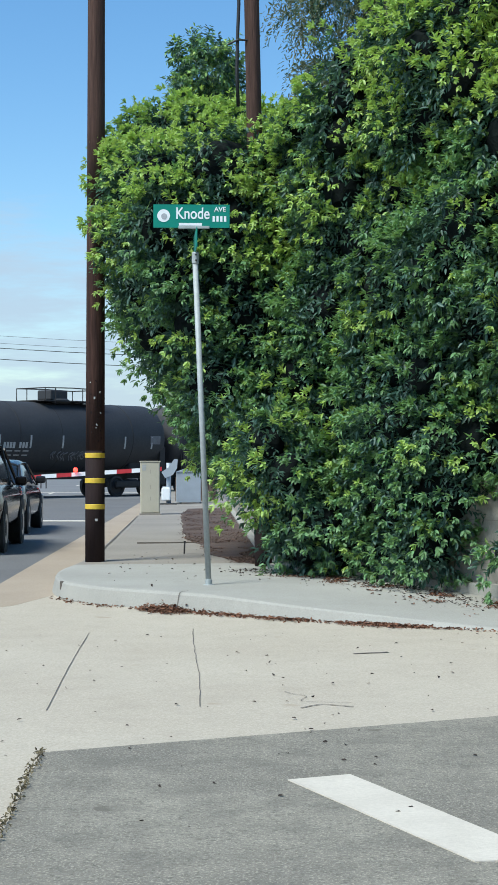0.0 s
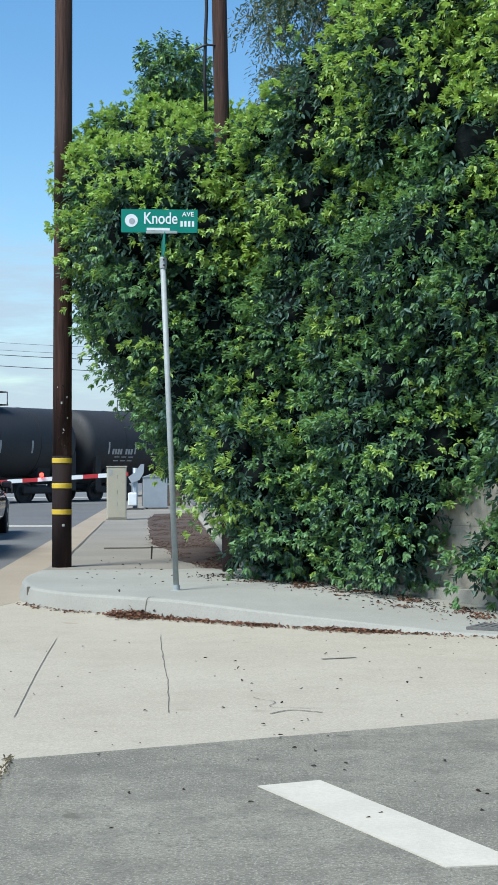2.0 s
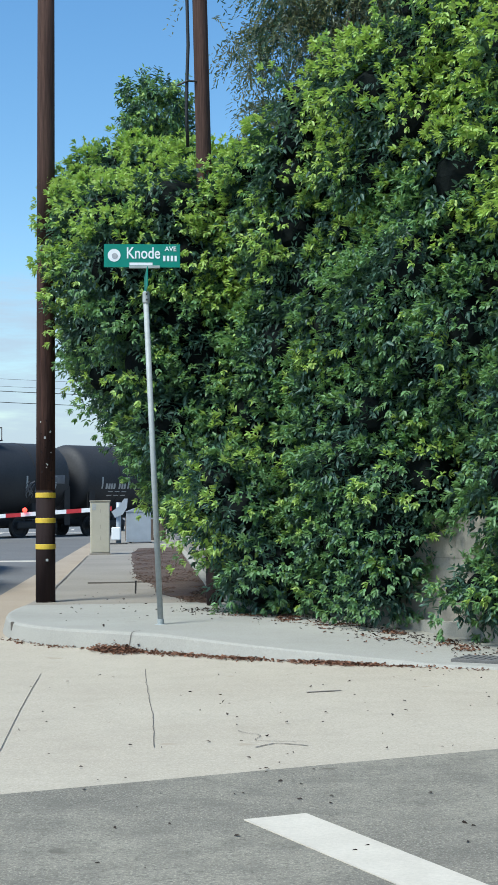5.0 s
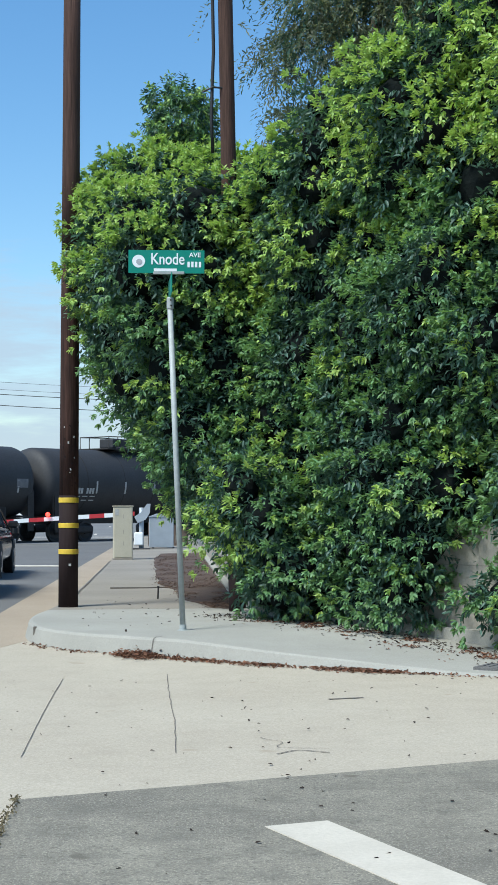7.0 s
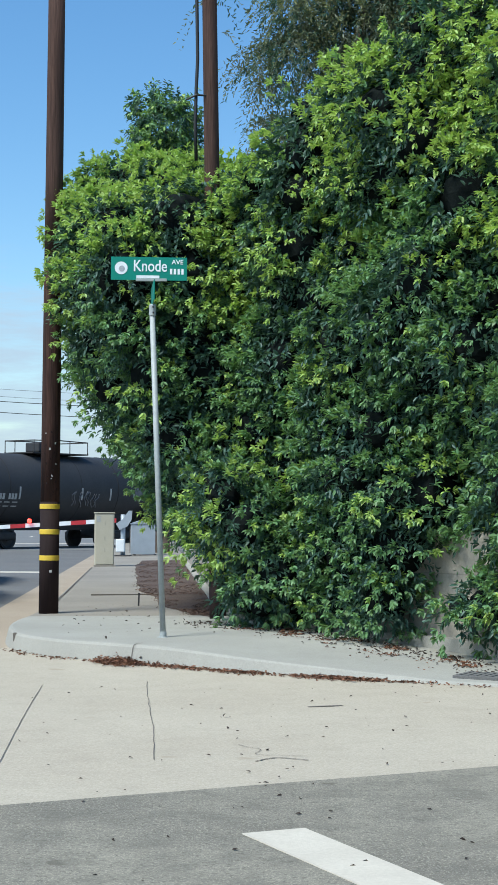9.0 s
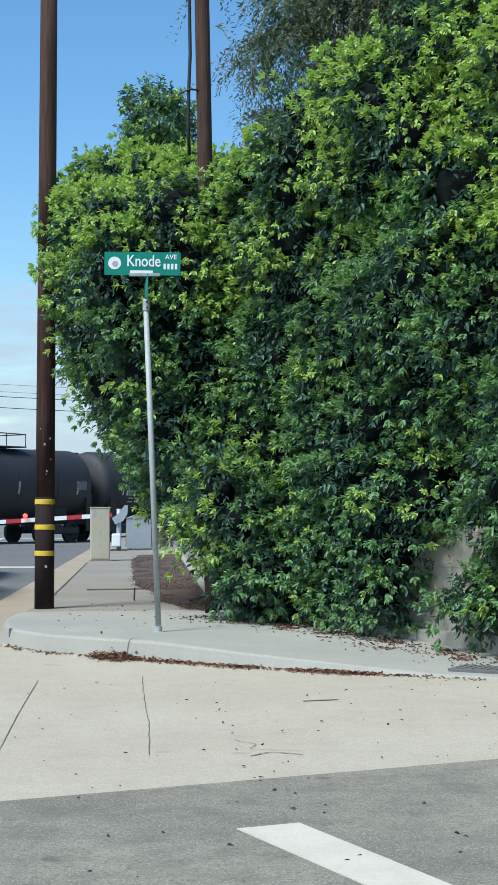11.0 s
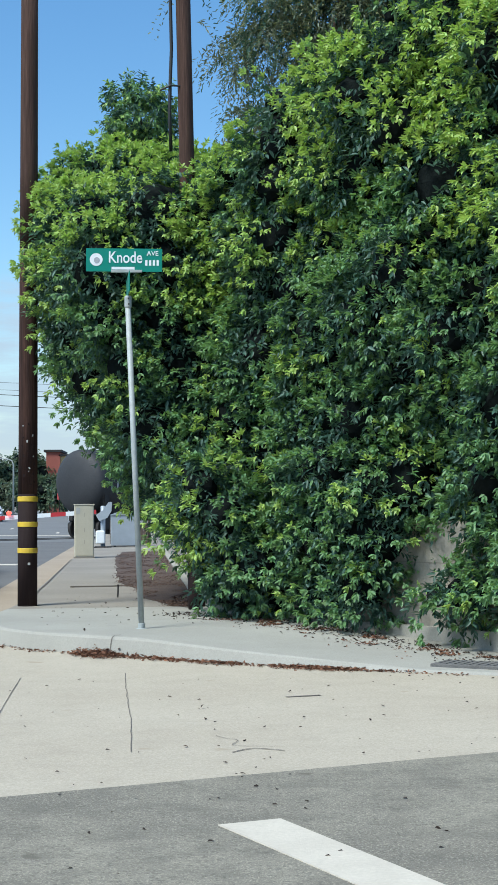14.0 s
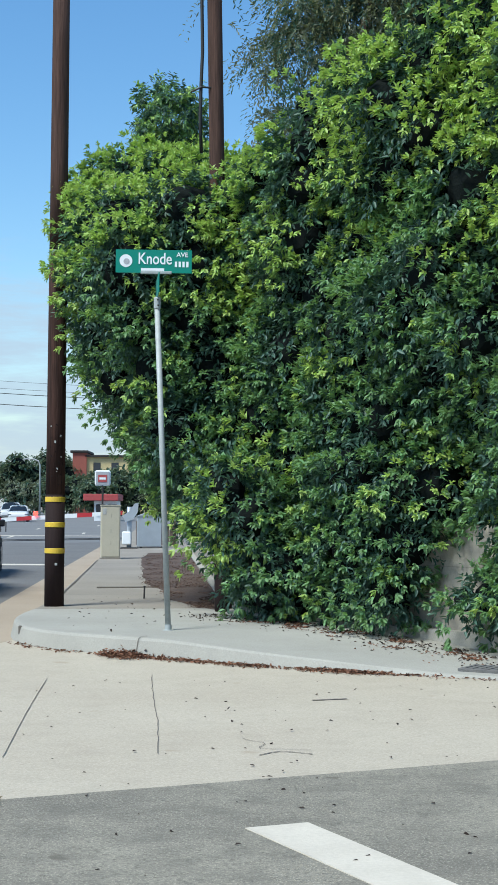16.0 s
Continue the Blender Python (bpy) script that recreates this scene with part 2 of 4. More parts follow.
    "leaf_grey": leaf_material("grey_green_leaf", (0.16, 0.19, 0.13), (0.20, 0.24, 0.12)),
}


# ---- building helpers ----
def mesh_of(name, bm, mat, smooth=False):
    me = bpy.data.meshes.new(name)
    if smooth:
        for f in bm.faces:
            f.smooth = True
    bm.to_mesh(me)
    bm.free()
    for k in (mat if isinstance(mat, (list, tuple)) else [mat]):
        me.materials.append(M[k])
    return me


def part(name, bm, mat, parent, label="", smooth=False):
    ob = new(name, mesh_of(name, bm, mat, smooth))
    ob.parent = parent
    return tagged(ob, label)


def thing(name, label, category, m=None, group="", kind=""):
    ob = new(name)
    ob.matrix_world = m or Matrix()
    return tagged(ob, label, category, group, kind)


def solid(name, bm, mat, label="", category="", kind="", smooth=False, group=""):
    return tagged(new(name, mesh_of(name, bm, mat, smooth)), label, category, group, kind)


def box(bm, x0, y0, z0, x1, y1, z1, bevel=0.0, m=None):
    r = bmesh.ops.create_cube(bm, size=1)
    vs = r["verts"]
    bmesh.ops.transform(bm, verts=vs, matrix=Matrix.Translation(((x0 + x1) / 2, (y0 + y1) / 2, (z0 + z1) / 2)) @ Matrix.Diagonal((abs(x1 - x0), abs(y1 - y0), abs(z1 - z0), 1)))
    if bevel:
        es = list({e for v in vs for e in v.link_edges})
        r = bmesh.ops.bevel(bm, geom=es, offset=bevel, segments=2, affect="EDGES", profile=0.5)
        vs = list({v for f in r["faces"] for v in f.verts} | {v for v in vs if v.is_valid})
    if m is not None:
        bmesh.ops.transform(bm, verts=vs, matrix=m)
    return bm


def tube(bm, pts, radii, seg=10, caps=True):
    """A round bar through the points, with a radius at each."""
    pts = [Vector(p) for p in pts]
    if not isinstance(radii, (list, tuple)):
        radii = [radii] * len(pts)
    rings = []
    for i, (p, r) in enumerate(zip(pts, radii)):
        d = (pts[min(i + 1, len(pts) - 1)] - pts[max(i - 1, 0)]).normalized()
        a = d.orthogonal().normalized() if abs(d.z) > 0.95 else d.cross(Vector((0, 0, 1))).normalized()
        if abs(d.z) > 0.95:
            a = Vector((1, 0, 0)) - d * d.x
            a.normalize()
        b = d.cross(a)
        rings.append([bm.verts.new(p + r * (math.cos(2 * math.pi * k / seg) * a + math.sin(2 * math.pi * k / seg) * b)) for k in range(seg)])
    for u, v in zip(rings, rings[1:]):
        for k in range(seg):
            bm.faces.new((u[k], u[(k + 1) % seg], v[(k + 1) % seg], v[k]))
    if caps:
        bm.faces.new(rings[0][::-1])
        bm.faces.new(rings[-1])
    return bm


def prism(bm, poly, z0, z1):
    """An upright prism over a plan polygon, counter-clockwise."""
    lo = [bm.verts.new((x, y, z0)) for x, y in poly]
    hi = [bm.verts.new((x, y, z1)) for x, y in poly]
    bm.faces.new(hi)
    bm.faces.new(lo[::-1])
    for i in range(len(poly)):
        j = (i + 1) % len(poly)
        bm.faces.new((lo[i], lo[j], hi[j], hi[i]))
    return bm


def B():
    return bmesh.new()


def lathe(bm, profile, seg=24, m=None):
    """Turn (radius, height) pairs round z."""
    rings = [[bm.verts.new((r * math.cos(2 * math.pi * k / seg), r * math.sin(2 * math.pi * k / seg), h)) for k in range(seg)] for r, h in profile]
    for u, v in zip(rings, rings[1:]):
        for k in range(seg):
            bm.faces.new((u[k], u[(k + 1) % seg], v[(k + 1) % seg], v[k]))
    bm.faces.new(rings[0][::-1])
    bm.faces.new(rings[-1])
    if m is not None:
        bmesh.ops.transform(bm, verts=[v for r in rings for v in r], matrix=m)
    return bm


def smooth_line(pts, n=6):
    """Catmull-Rom through plan points."""
    out = []
    P = [Vector((*p, 0)) for p in pts]
    for i in range(len(P) - 1):
        a, b, c, d = P[max(i - 1, 0)], P[i], P[i + 1], P[min(i + 2, len(P) - 1)]
        for k in range(n):
            t = k / n
            out.append(0.5 * (2 * b + (c - a) * t + (2 * a - 5 * b + 4 * c - d) * t * t + (3 * b - a - 3 * c + d) * t ** 3))
    out.append(P[-1])
    return out


def lettering(name, txt, size, mat, parent, m, align="CENTER"):
    cu = bpy.data.curves.new(name, "FONT")
    cu.body, cu.size, cu.align_x, cu.align_y = txt, size, align, "CENTER"
    cu.extrude, cu.offset = 0.0015, size * 0.012
    tmp = bpy.data.objects.new(name, cu)
    me = bpy.data.meshes.new_from_object(tmp)
    bpy.data.objects.remove(tmp)
    me.materials.clear()
    me.materials.append(M[mat])
    ob = new(name, me)
    ob.parent, ob.matrix_local = parent, m
    return ob


# ---- large structure: ground, road, apron, pavement, wall ----
def road_edge(y):
    return -2.87 - 0.0255 * (y - 18)


def build_ground():
    solid("ground", prism(B(), [(-2500, -60), (2500, -60), (2500, 4000), (-2500, 4000)], -0.5, -0.02), "ground",
          "dry bare ground reaching to the horizon", "ground", "structure")
    solid("road", prism(B(), [(-20, -40), (road_edge(-40), -40), (road_edge(57), 57), (9, 66), (12, 110), (-9, 400), (-40, 400), (-30, 100)], -0.3, 0.0), "asphalt",
          "dark grey asphalt main road leading to a railway crossing", "road", "structure")
    solid("road_beyond", prism(B(), [(-30, 64), (-7, 60), (9, 66.2), (12, 110), (-9, 400), (-40, 400)], -0.2, 0.004), "asphalt_far",
          "paler asphalt road beyond the railway crossing", "road", "structure")
    solid("gutter", prism(B(), [(road_edge(14.6), 14.6), (-2.3, 15.4), (-1.9, 17.4), (-1.6, 19.2), (-2.9, 58), (road_edge(58), 58)], -0.3, 0.0052), "gutter",
          "tan concrete gutter along the kerb", "gutter", "structure")
    solid("concrete_apron", prism(B(), [(road_edge(-20), -20), (14, -20), (14, 19.2), (road_edge(19.2), 19.2)], -0.3, 0.004), "concrete",
          "pale beige concrete apron across the side street's mouth", "pavement", "structure")
    solid("side_street", prism(B(), [(-0.52, -20), (12, -20), (12, 13.54), (-0.995, 7.57), (-0.93, 6.0)], -0.3, 0.010), "asphalt_old",
          "worn light grey asphalt of the side street", "road", "structure")


def strip(name, pts, w, z, mat, parent=None, label="", category="", kind="", wobble=0.0):
    """A thin flat strip along plan points."""
    bm = B()
    P = smooth_line(pts, 8)
    prev = None
    for i, p in enumerate(P):
        d = (P[min(i + 1, len(P) - 1)] - P[max(i - 1, 0)]).normalized()
        nrm = Vector((-d.y, d.x, 0))
        q = p + nrm * wobble * noise.noise(p * 6)
        ww = w * (0.7 + 0.6 * abs(noise.noise(p * 9 + Vector((3, 1, 0)))))
        cur = [bm.verts.new((*(q + nrm * s * ww / 2).xy, z)) for s in (-1, 1)]
        if prev:
            bm.faces.new((prev[1], prev[0], cur[0], cur[1]))
        prev = cur
    if parent:
        return part(name, bm, mat, parent, label)
    return solid(name, bm, mat, label, category, kind)


KERB = smooth_line([(-4.3, 92), (-3.6, 70), (-2.9, 45), (-2.25, 25), (-2.13, 20), (-2.19, 18.2), (-2.15, 17.2), (-1.93, 16.2), (-1.5, 15.5), (-1.0, 15.08), (-0.45, 14.65), (0.4, 13.98),
                    (1.0, 13.62), (1.6, 13.3), (2.4, 12.9), (4.0, 12.0), (8.0, 9.6)], 8)


def wall_x(y):
    """Plan line of the property wall."""
    if y > 17.9:
        return 0.35 - 0.034 * (y - 17.9)
    return 0.35 + (17.9 - y) * 0.75


def kerb_height(p):
    return 0.18 - 0.15 * min(max((p.x + 0.4) / 2.4, 0), 1) if p.y < 16 else 0.18


def kerb_back(p):
    """Where the pavement behind a place on the kerb meets the wall."""
    if p.y > 17.6:
        return Vector((wall_x(p.y) + 0.02, p.y, 0))
    t = min(max((p.x + 2.1) / 4.5, 0), 2.6)
    return Vector((float(np.interp(t, (0, 1, 2.25), (0.30, 3.28, 9.1))), float(np.interp(t, (0, 1, 2.25), (17.95, 13.98, 10.5))), 0))


def pavement_z(x, y):
    """Height of the pavement round the corner at a place in plan."""
    q, best, z = Vector((x, y, 0)), 1e9, 0.2
    for p in KERB[40:]:
        b = kerb_back(p)
        d = b - p
        t = min(max((q - p).dot(d) / d.length_squared, 0), 1)
        far = (p + d * t - q).length
        if far < best:
            best, z = far, kerb_height(p) + 0.002 + 0.02 * t
    return z


def pavement_piece(parent, name, lo, hi, mat, label=""):
    """One pour of pavement with its rounded kerb, between two places along the kerb line."""
    bm = B()
    rows = []
    for i in range(lo, hi + 1):
        p = KERB[i]
        d = (KERB[min(i + 1, len(KERB) - 1)] - KERB[max(i - 1, 0)]).normalized()
        inn = Vector((-d.y, d.x, 0))
        h = kerb_height(p)
        back = kerb_back(p)
        ring = [p + inn * -0.01 + Vector((0, 0, -0.1)), p + inn * 0.0 + Vector((0, 0, 0.006)), p + inn * 0.035 + Vector((0, 0, h * 0.84)), p + inn * 0.05 + Vector((0, 0, h * 0.96)), p + inn * 0.08 + Vector((0, 0, h)),
                p + inn * 0.17 + Vector((0, 0, h + 0.002))]
        for k in range(1, 7):
            q = ring[5].lerp(back, k / 6)
            ring.append(Vector((q.x, q.y, h + 0.002 + 0.02 * k / 6)))
        rows.append([bm.verts.new(v) for v in ring])
    for a, b in zip(rows, rows[1:]):
        for k in range(len(a) - 1):
            bm.faces.new((a[k], b[k], b[k + 1], a[k + 1]))
    bmesh.ops.recalc_face_normals(bm, faces=bm.faces)
    return part(name, bm, mat, parent, label)


def build_pavement():
    pv = thing("pavement", "concrete pavement with a rounded kerb turning the corner", "pavement", kind="structure")
    cuts = [0, 16, 24, 32, 36]
    for a, b in zip(cuts, cuts[1:]):
        pavement_piece(pv, "slab", a, b, "walk_old")
    cuts = [36, 76, 84, 96, 104, 128]
    for a, b in zip(cuts, cuts[1:]):
        pavement_piece(pv, "slab", a, b, "walk_new")
    for y in (21.5, 24.5, 28, 32, 37):
        strip("joint_line", [(-2.0 - 0.03 * (y - 20), y), (wall_x(y) - 0.8, y + 0.1)], 0.02, 0.207, "joint", pv, wobble=0.01)
    # Dark colour on the lifted edge includes the shadow of its step.
    part("slab_lip", prism(B(), [(-1.68, 23.6), (-1.1, 23.66), (-0.62, 23.85), (-0.62, 23.95), (-1.1, 23.74), (-1.68, 23.63)], 0.15, 0.2085), "joint", pv, "lifted slab edge, its step's shadow put into the dark colour")
    strip("joint_line", [(-1.95, 19.6), (-2.15, 25), (-2.55, 36)], 0.025, 0.192, "joint", pv, wobble=0.02)
    strip("joint_line", [(-2.02, 18.9), (-0.3, 18.7)], 0.014, 0.207, "joint", pv, wobble=0.005)
    bm = B()
    prev = None
    p, d = KERB[77], (KERB[78] - KERB[76]).normalized()
    inn = Vector((-d.y, d.x, 0))
    h = kerb_height(p)
    for o, z in ((-0.004, 0.0), (0.031, h * 0.84), (0.046, h * 0.965), (0.079, h + 0.004), (0.17, h + 0.006)):
        cur = [bm.verts.new(p + inn * o + d * s + Vector((0, 0, z))) for s in (-0.006, 0.006)]
        if prev:
            bm.faces.new((prev[0], prev[1], cur[1], cur[0]))
        prev = cur
    part("kerb_joint", bm, "joint", pv)
    part("kerb_mark", box(B(), -1.962, 16.32, 0.085, -1.9, 16.39, 0.172, 0.004), "joint", pv, "dark notch in the kerb face")
    soil = B()
    P = [(0.2, 18.3), (0.28, 19), (-0.1, 30), (-0.5, 42), (-1.6, 41)] + [(x + 0.12 * noise.noise((0, y * 0.5, 2)) + 0.03 * noise.noise((3, y * 2.1, 0)), y) for x, y in ((p.x, p.y) for p in smooth_line([(-1.6, 38.5), (-1.5, 35), (-1.32, 31), (-1.12, 27), (-0.85, 24), (-0.62, 22), (-0.45, 20.6), (-0.2, 19.4), (0.1, 18.5)], 14))]
    prism(soil, P[::-1] if sum(a[0] * b[1] - a[1] * b[0] for a, b in zip(P, P[1:] + P[:1])) < 0 else P, 0.1, 0.205)
    solid("planting_bed", soil, "soil", "strip of bare red-brown mulch beside the wall", "planting bed", "structure")


def build_wall():
    w = thing("wall", "low pale rendered property wall half hidden by the hedge", "wall", kind="structure")
    pts = [(wall_x(y), y) for y in (44, 30, 17.9, 14.0)] + [(9.1, 10.6)]
    for (x0, y0), (x1, y1) in zip(pts, pts[1:]):
        d = Vector((x1 - x0, y1 - y0, 0)).normalized()
        n = Vector((-d.y, d.x, 0)) * 0.2
        high = 1.25 if y0 < 18 else 0.55
        part("wall_run", prism(B(), [(x0, y0), (x1, y1), (x1 + n.x, y1 + n.y), (x0 + n.x, y0 + n.y)], 0.0, high), "wall", w)
        part("footing", prism(B(), [(x0 - n.x * 0.6, y0 - n.y * 0.6), (x1 - n.x * 0.6, y1 - n.y * 0.6), (x1 - n.x * 0.02, y1 - n.y * 0.02), (x0 - n.x * 0.02, y0 - n.y * 0.02)], 0.0, 0.235), "walk_new", w)
        if y0 < 18:
            for z in (0.42, 0.63, 0.84):
                part("block_joint", prism(B(), [(x0 - n.x * 0.012, y0 - n.y * 0.012), (x1 - n.x * 0.012, y1 - n.y * 0.012), (x1 + n.x * 0.1, y1 + n.y * 0.1), (x0 + n.x * 0.1, y0 + n.y * 0.1)], z, z + 0.009), "walk_old", w)


def build_markings():
    bm = prism(B(), [(0.787, 5.49), (1.08, 5.53), (0.45, 7.02), (0.17, 6.9)], 0.004, 0.0145)
    solid("limit_line", bm, "paint", "white painted limit line on worn asphalt", "road marking", "structure")
    bm = prism(B(), [(-12, 37.5), (-3.5, 37.5), (-3.5, 38.2), (-12, 38.2)], -0.01, 0.009)
    solid("stop_line", bm, "paint", "white painted stop line before the railway crossing", "road marking", "structure")
    for i, (x, y) in enumerate([(-9, 70), (-6.5, 80), (-10.5, 95), (-8, 112)]):
        solid("lane_dash", prism(B(), [(x, y), (x + 0.15, y), (x - 0.1, y + 4), (x - 0.25, y + 4)], -0.01, 0.009), "paint", "faded white lane dash on asphalt", "road marking", "structure", group="lane dashes")
    solid("stop_line", prism(B(), [(-16, 74.0), (0, 74.0), (0, 75), (-16, 75)], -0.01, 0.009), "paint", "white painted stop line beyond the railway crossing", "road marking", "structure")
    ap = bpy.data.objects["concrete_apron"]
    Z = 0.0085
    strip("joint_line", [(-1.31, 12.9), (-1.24, 11.0), (-1.14, 8.86)], 0.0065, Z, "joint", ap, wobble=0.004)
    strip("joint_line", [(-0.47, 13.2), (-0.42, 12.0), (-0.33, 10.4), (-0.28, 9.0)], 0.0065, Z, "joint", ap, wobble=0.012)
    strip("crack", [(0.60, 9.0), (0.42, 9.1), (0.3, 8.95)], 0.016, Z, "joint", ap, wobble=0.03)
    strip("crack", [(0.21, 9.6), (0.33, 9.4), (0.33, 9.2), (0.6, 9.15)], 0.0065, Z, "joint", ap, wobble=0.03)
    strip("crack", [(0.76, 11.5), (0.9, 11.55), (1.02, 11.6)], 0.05, Z, "joint", ap, wobble=0.02)


def build_drain():
    g = thing("drain_grate", "dark cast iron drain grate set in the pavement edge", "drain grate", pose(2.5, 13.3, 0.06, 0, 0, -30))
    part("frame", box(B(), -0.34, -0.2, -0.03, 0.34, 0.2, 0.0, 0.004), "asphalt", g)
    for k in range(9):
        part("grate_bar", box(B(), -0.31 + 0.07 * k, -0.17, 0.0, -0.28 + 0.07 * k, 0.17, 0.005, 0.001), "asphalt", g)


build_ground()
build_drain()
build_pavement()
build_wall()
build_markings()


# ---- things on the corner ----
def build_utility_pole():
    base = Vector((-1.9, 19.4, 0.15))
    p = thing("utility_pole", "dark creosoted wooden utility pole with yellow reflector bands", "utility pole", Matrix.Translation(base))
    top = 8.6
    bm = tube(B(), [(0, 0, 0), (0, 0, 1.40)], [0.121, 0.119], 28)
    part("lower_shaft", bm, "tar", p, "black tarred foot of the pole", smooth=True)
    bm = tube(B(), [(0.0015 * z, 0, z) for z in (1.40, 2.4, 3.5, 4.4)], [0.118, 0.116, 0.1135, 0.1115], 28)
    part("middle_shaft", bm, "pole", p, smooth=True)
    bm = tube(B(), [(0.0015 * z, 0, z) for z in (4.4, 5.5, 7, top)], [0.1115, 0.109, 0.106, 0.102], 28)
    part("upper_shaft", bm, "pole_pale", p, "weathered brown upper shaft", smooth=True)
    for z in (0.68, 1.0, 1.31):
        bm = B()
        lathe(bm, [(0.1215, z), (0.1245, z + 0.004), (0.1245, z + 0.058), (0.1215, z + 0.062)], 28)
        part("reflector_band", bm, "yellow", p, "yellow reflective band", smooth=False)
    for k in range(22):
        a, z = random.uniform(-2.4, -0.6), random.gauss(1.85, 0.22)
        bm = B()
        box(bm, -0.003, -random.uniform(0.003, 0.012), -0.008, 0.004, random.uniform(0.003, 0.012), random.uniform(0.0, 0.022), 0, pose(0.117 * math.cos(a), 0.117 * math.sin(a), z, random.uniform(-40, 40), 0, math.degrees(a)))
        part("paper_scrap", bm, "mark" if k % 4 == 0 else "tar", p)
    bm = B()
    box(bm, -0.006, -0.015, -0.015, 0.006, 0.015, 0.015, 0.002, pose(0.03, -0.121, 0.55, 0, 0, -80))
    part("tag", bm, "mark", p, "small pale metal tag")
    q = thing("utility_pole", "weathered brown wooden utility pole rising out of the hedge", "utility pole", Matrix.Translation((0.17, 18.3, 0.15)))
    part("shaft", tube(B(), [(-0.021 * z, 0, z) for z in (0, 2, 4, 6, 8, 9)], [0.094, 0.092, 0.09, 0.088, 0.086, 0.085], 24), "pole_pale", q, smooth=True)
    part("foot", tube(B(), [(0, 0, 0), (-0.011, 0, 0.5)], [0.1, 0.099], 24), "tar", q, "black tarred foot of the pole", smooth=True)
    bm = tube(B(), [(-0.30 + 0.012 * math.sin(z * 4), -0.05, z) for z in (5.4, 5.8, 6.2, 6.6, 7.0, 7.6, 8.2)], 0.02, 8)
    part("riser_cable", bm, "wire", q, "black cable running up beside the pole", smooth=True)
    bm = tube(B(), [(-0.42, -0.05, 6.12), (-0.3, -0.08, 6.17), (-0.14, -0.05, 6.17)], 0.012, 8)
    part("standoff_bracket", bm, "wire", q)


def build_street_sign():
    base = Vector((-0.4, 15.65, 0.18))
    s = thing("street_sign", "green street name sign on a galvanised steel pipe", "street sign", Matrix.Translation(base))
    lean = -0.042

    def at(z):
        return (lean * z, 0, z)
    bm = tube(B(), [at(0), at(3.30)], 0.0285, 18)
    part("post", bm, "galv", s, "leaning galvanised steel pipe", smooth=True)
    bm = lathe(B(), [(0.06, 0), (0.06, 0.008), (0.034, 0.014), (0.034, 0.06), (0.03, 0.062)], 18)
    part("base_collar", bm, "galv", s, smooth=False)
    bm = lathe(B(), [(0.03, 0), (0.036, 0.01), (0.036, 0.11), (0.03, 0.12)], 18, Matrix.Translation(at(3.2)))
    part("post_cap", bm, "galv", s)
    for zz in (3.235, 3.29):
        bm = lathe(B(), [(0.009, 0), (0.009, 0.02), (0.005, 0.024)], 6, Matrix.Translation(Vector(at(zz)) + Vector((0.01, -0.034, 0))) @ pose(0, 0, 0, 90))
        part("bolt", bm, "steel", s)
    # the second blade, seen edge on
    c = Vector(at(3.42))
    b2 = part("cross_blade", box(B(), -0.005, -0.38, -0.1, 0.005, 0.38, 0.1, 0.002, pose(c.x + 0.01, c.y, c.z, 0, 0, 4)), "green", s, "second green blade seen edge on")
    part("bracket", box(B(), -0.15, -0.017, -0.012, 0.16, 0.017, 0.015, 0.004, Matrix.Translation((c.x - 0.01, 0, 3.565))), "galv", s, "cast bracket holding the name blade")
    m = pose(c.x - 0.03, 0, 3.68, 0, 0.3, 0)
    blade = part("name_blade", box(B(), -0.38, -0.004, -0.116, 0.38, 0.004, 0.116, 0.0), "green", s, "green reflective blade with white lettering")
    blade.matrix_local = m
    lettering("street_name", "Knode", 0.155, "white", blade, pose(0.012, -0.0062, 0.022, 90) @ Matrix.Diagonal((0.82, 1.05, 1, 1)))
    lettering("street_suffix", "AVE", 0.066, "white", blade, pose(0.285, -0.0062, 0.067, 90))
    for k in range(4):
        part("block_number", box(B(), -0.0115, 0, -0.028, 0.0115, 0.002, 0.028, 0, Matrix.Translation((0.222 + 0.038 * k, -0.0065, -0.027))), "white", blade, "white block number shape")
    part("seal", lathe(B(), [(0.064, 0), (0.064, 0.002)], 32, pose(-0.278, -0.0045, 0.003, 90)), "white", blade, "round white city seal")
    part("seal_mark", lathe(B(), [(0.030, 0), (0.030, 0.002)], 20, pose(-0.272, -0.0068, -0.004, 90)), "seal", blade)
    part("city_line", box(B(), -0.115, 0, -0.013, 0.115, 0.002, 0.013, 0, Matrix.Translation((-0.01, -0.0065, -0.082))), "white", blade, "small white line of lettering")


build_utility_pole()
build_street_sign()


def build_cabinets():
    c = thing("utility_cabinet", "tall beige metal utility cabinet on the pavement", "utility cabinet", pose(-2.33, 37.0, 0.17, 0, 0, 6))
    part("body", box(B(), -0.225, -0.2, 0.04, 0.225, 0.2, 1.25, 0.012), "box", c)
    part("plinth", box(B(), -0.24, -0.22, 0, 0.24, 0.22, 0.045, 0.005), "walk_old", c)
    part("door", box(B(), -0.205, -0.212, 0.07, 0.205, -0.2, 1.22, 0.004), "box", c)
    part("lid", box(B(), -0.24, -0.22, 1.25, 0.24, 0.22, 1.275, 0.008), "box", c)
    for z in (0.35, 0.62, 0.98):
        part("latch", box(B(), 0.0, -0.218, z, 0.012, -0.212, z + 0.09, 0.002), "wall", c)
    part("notice", box(B(), -0.19, -0.216, 1.05, -0.10, -0.212, 1.19, 0), "mark", c)
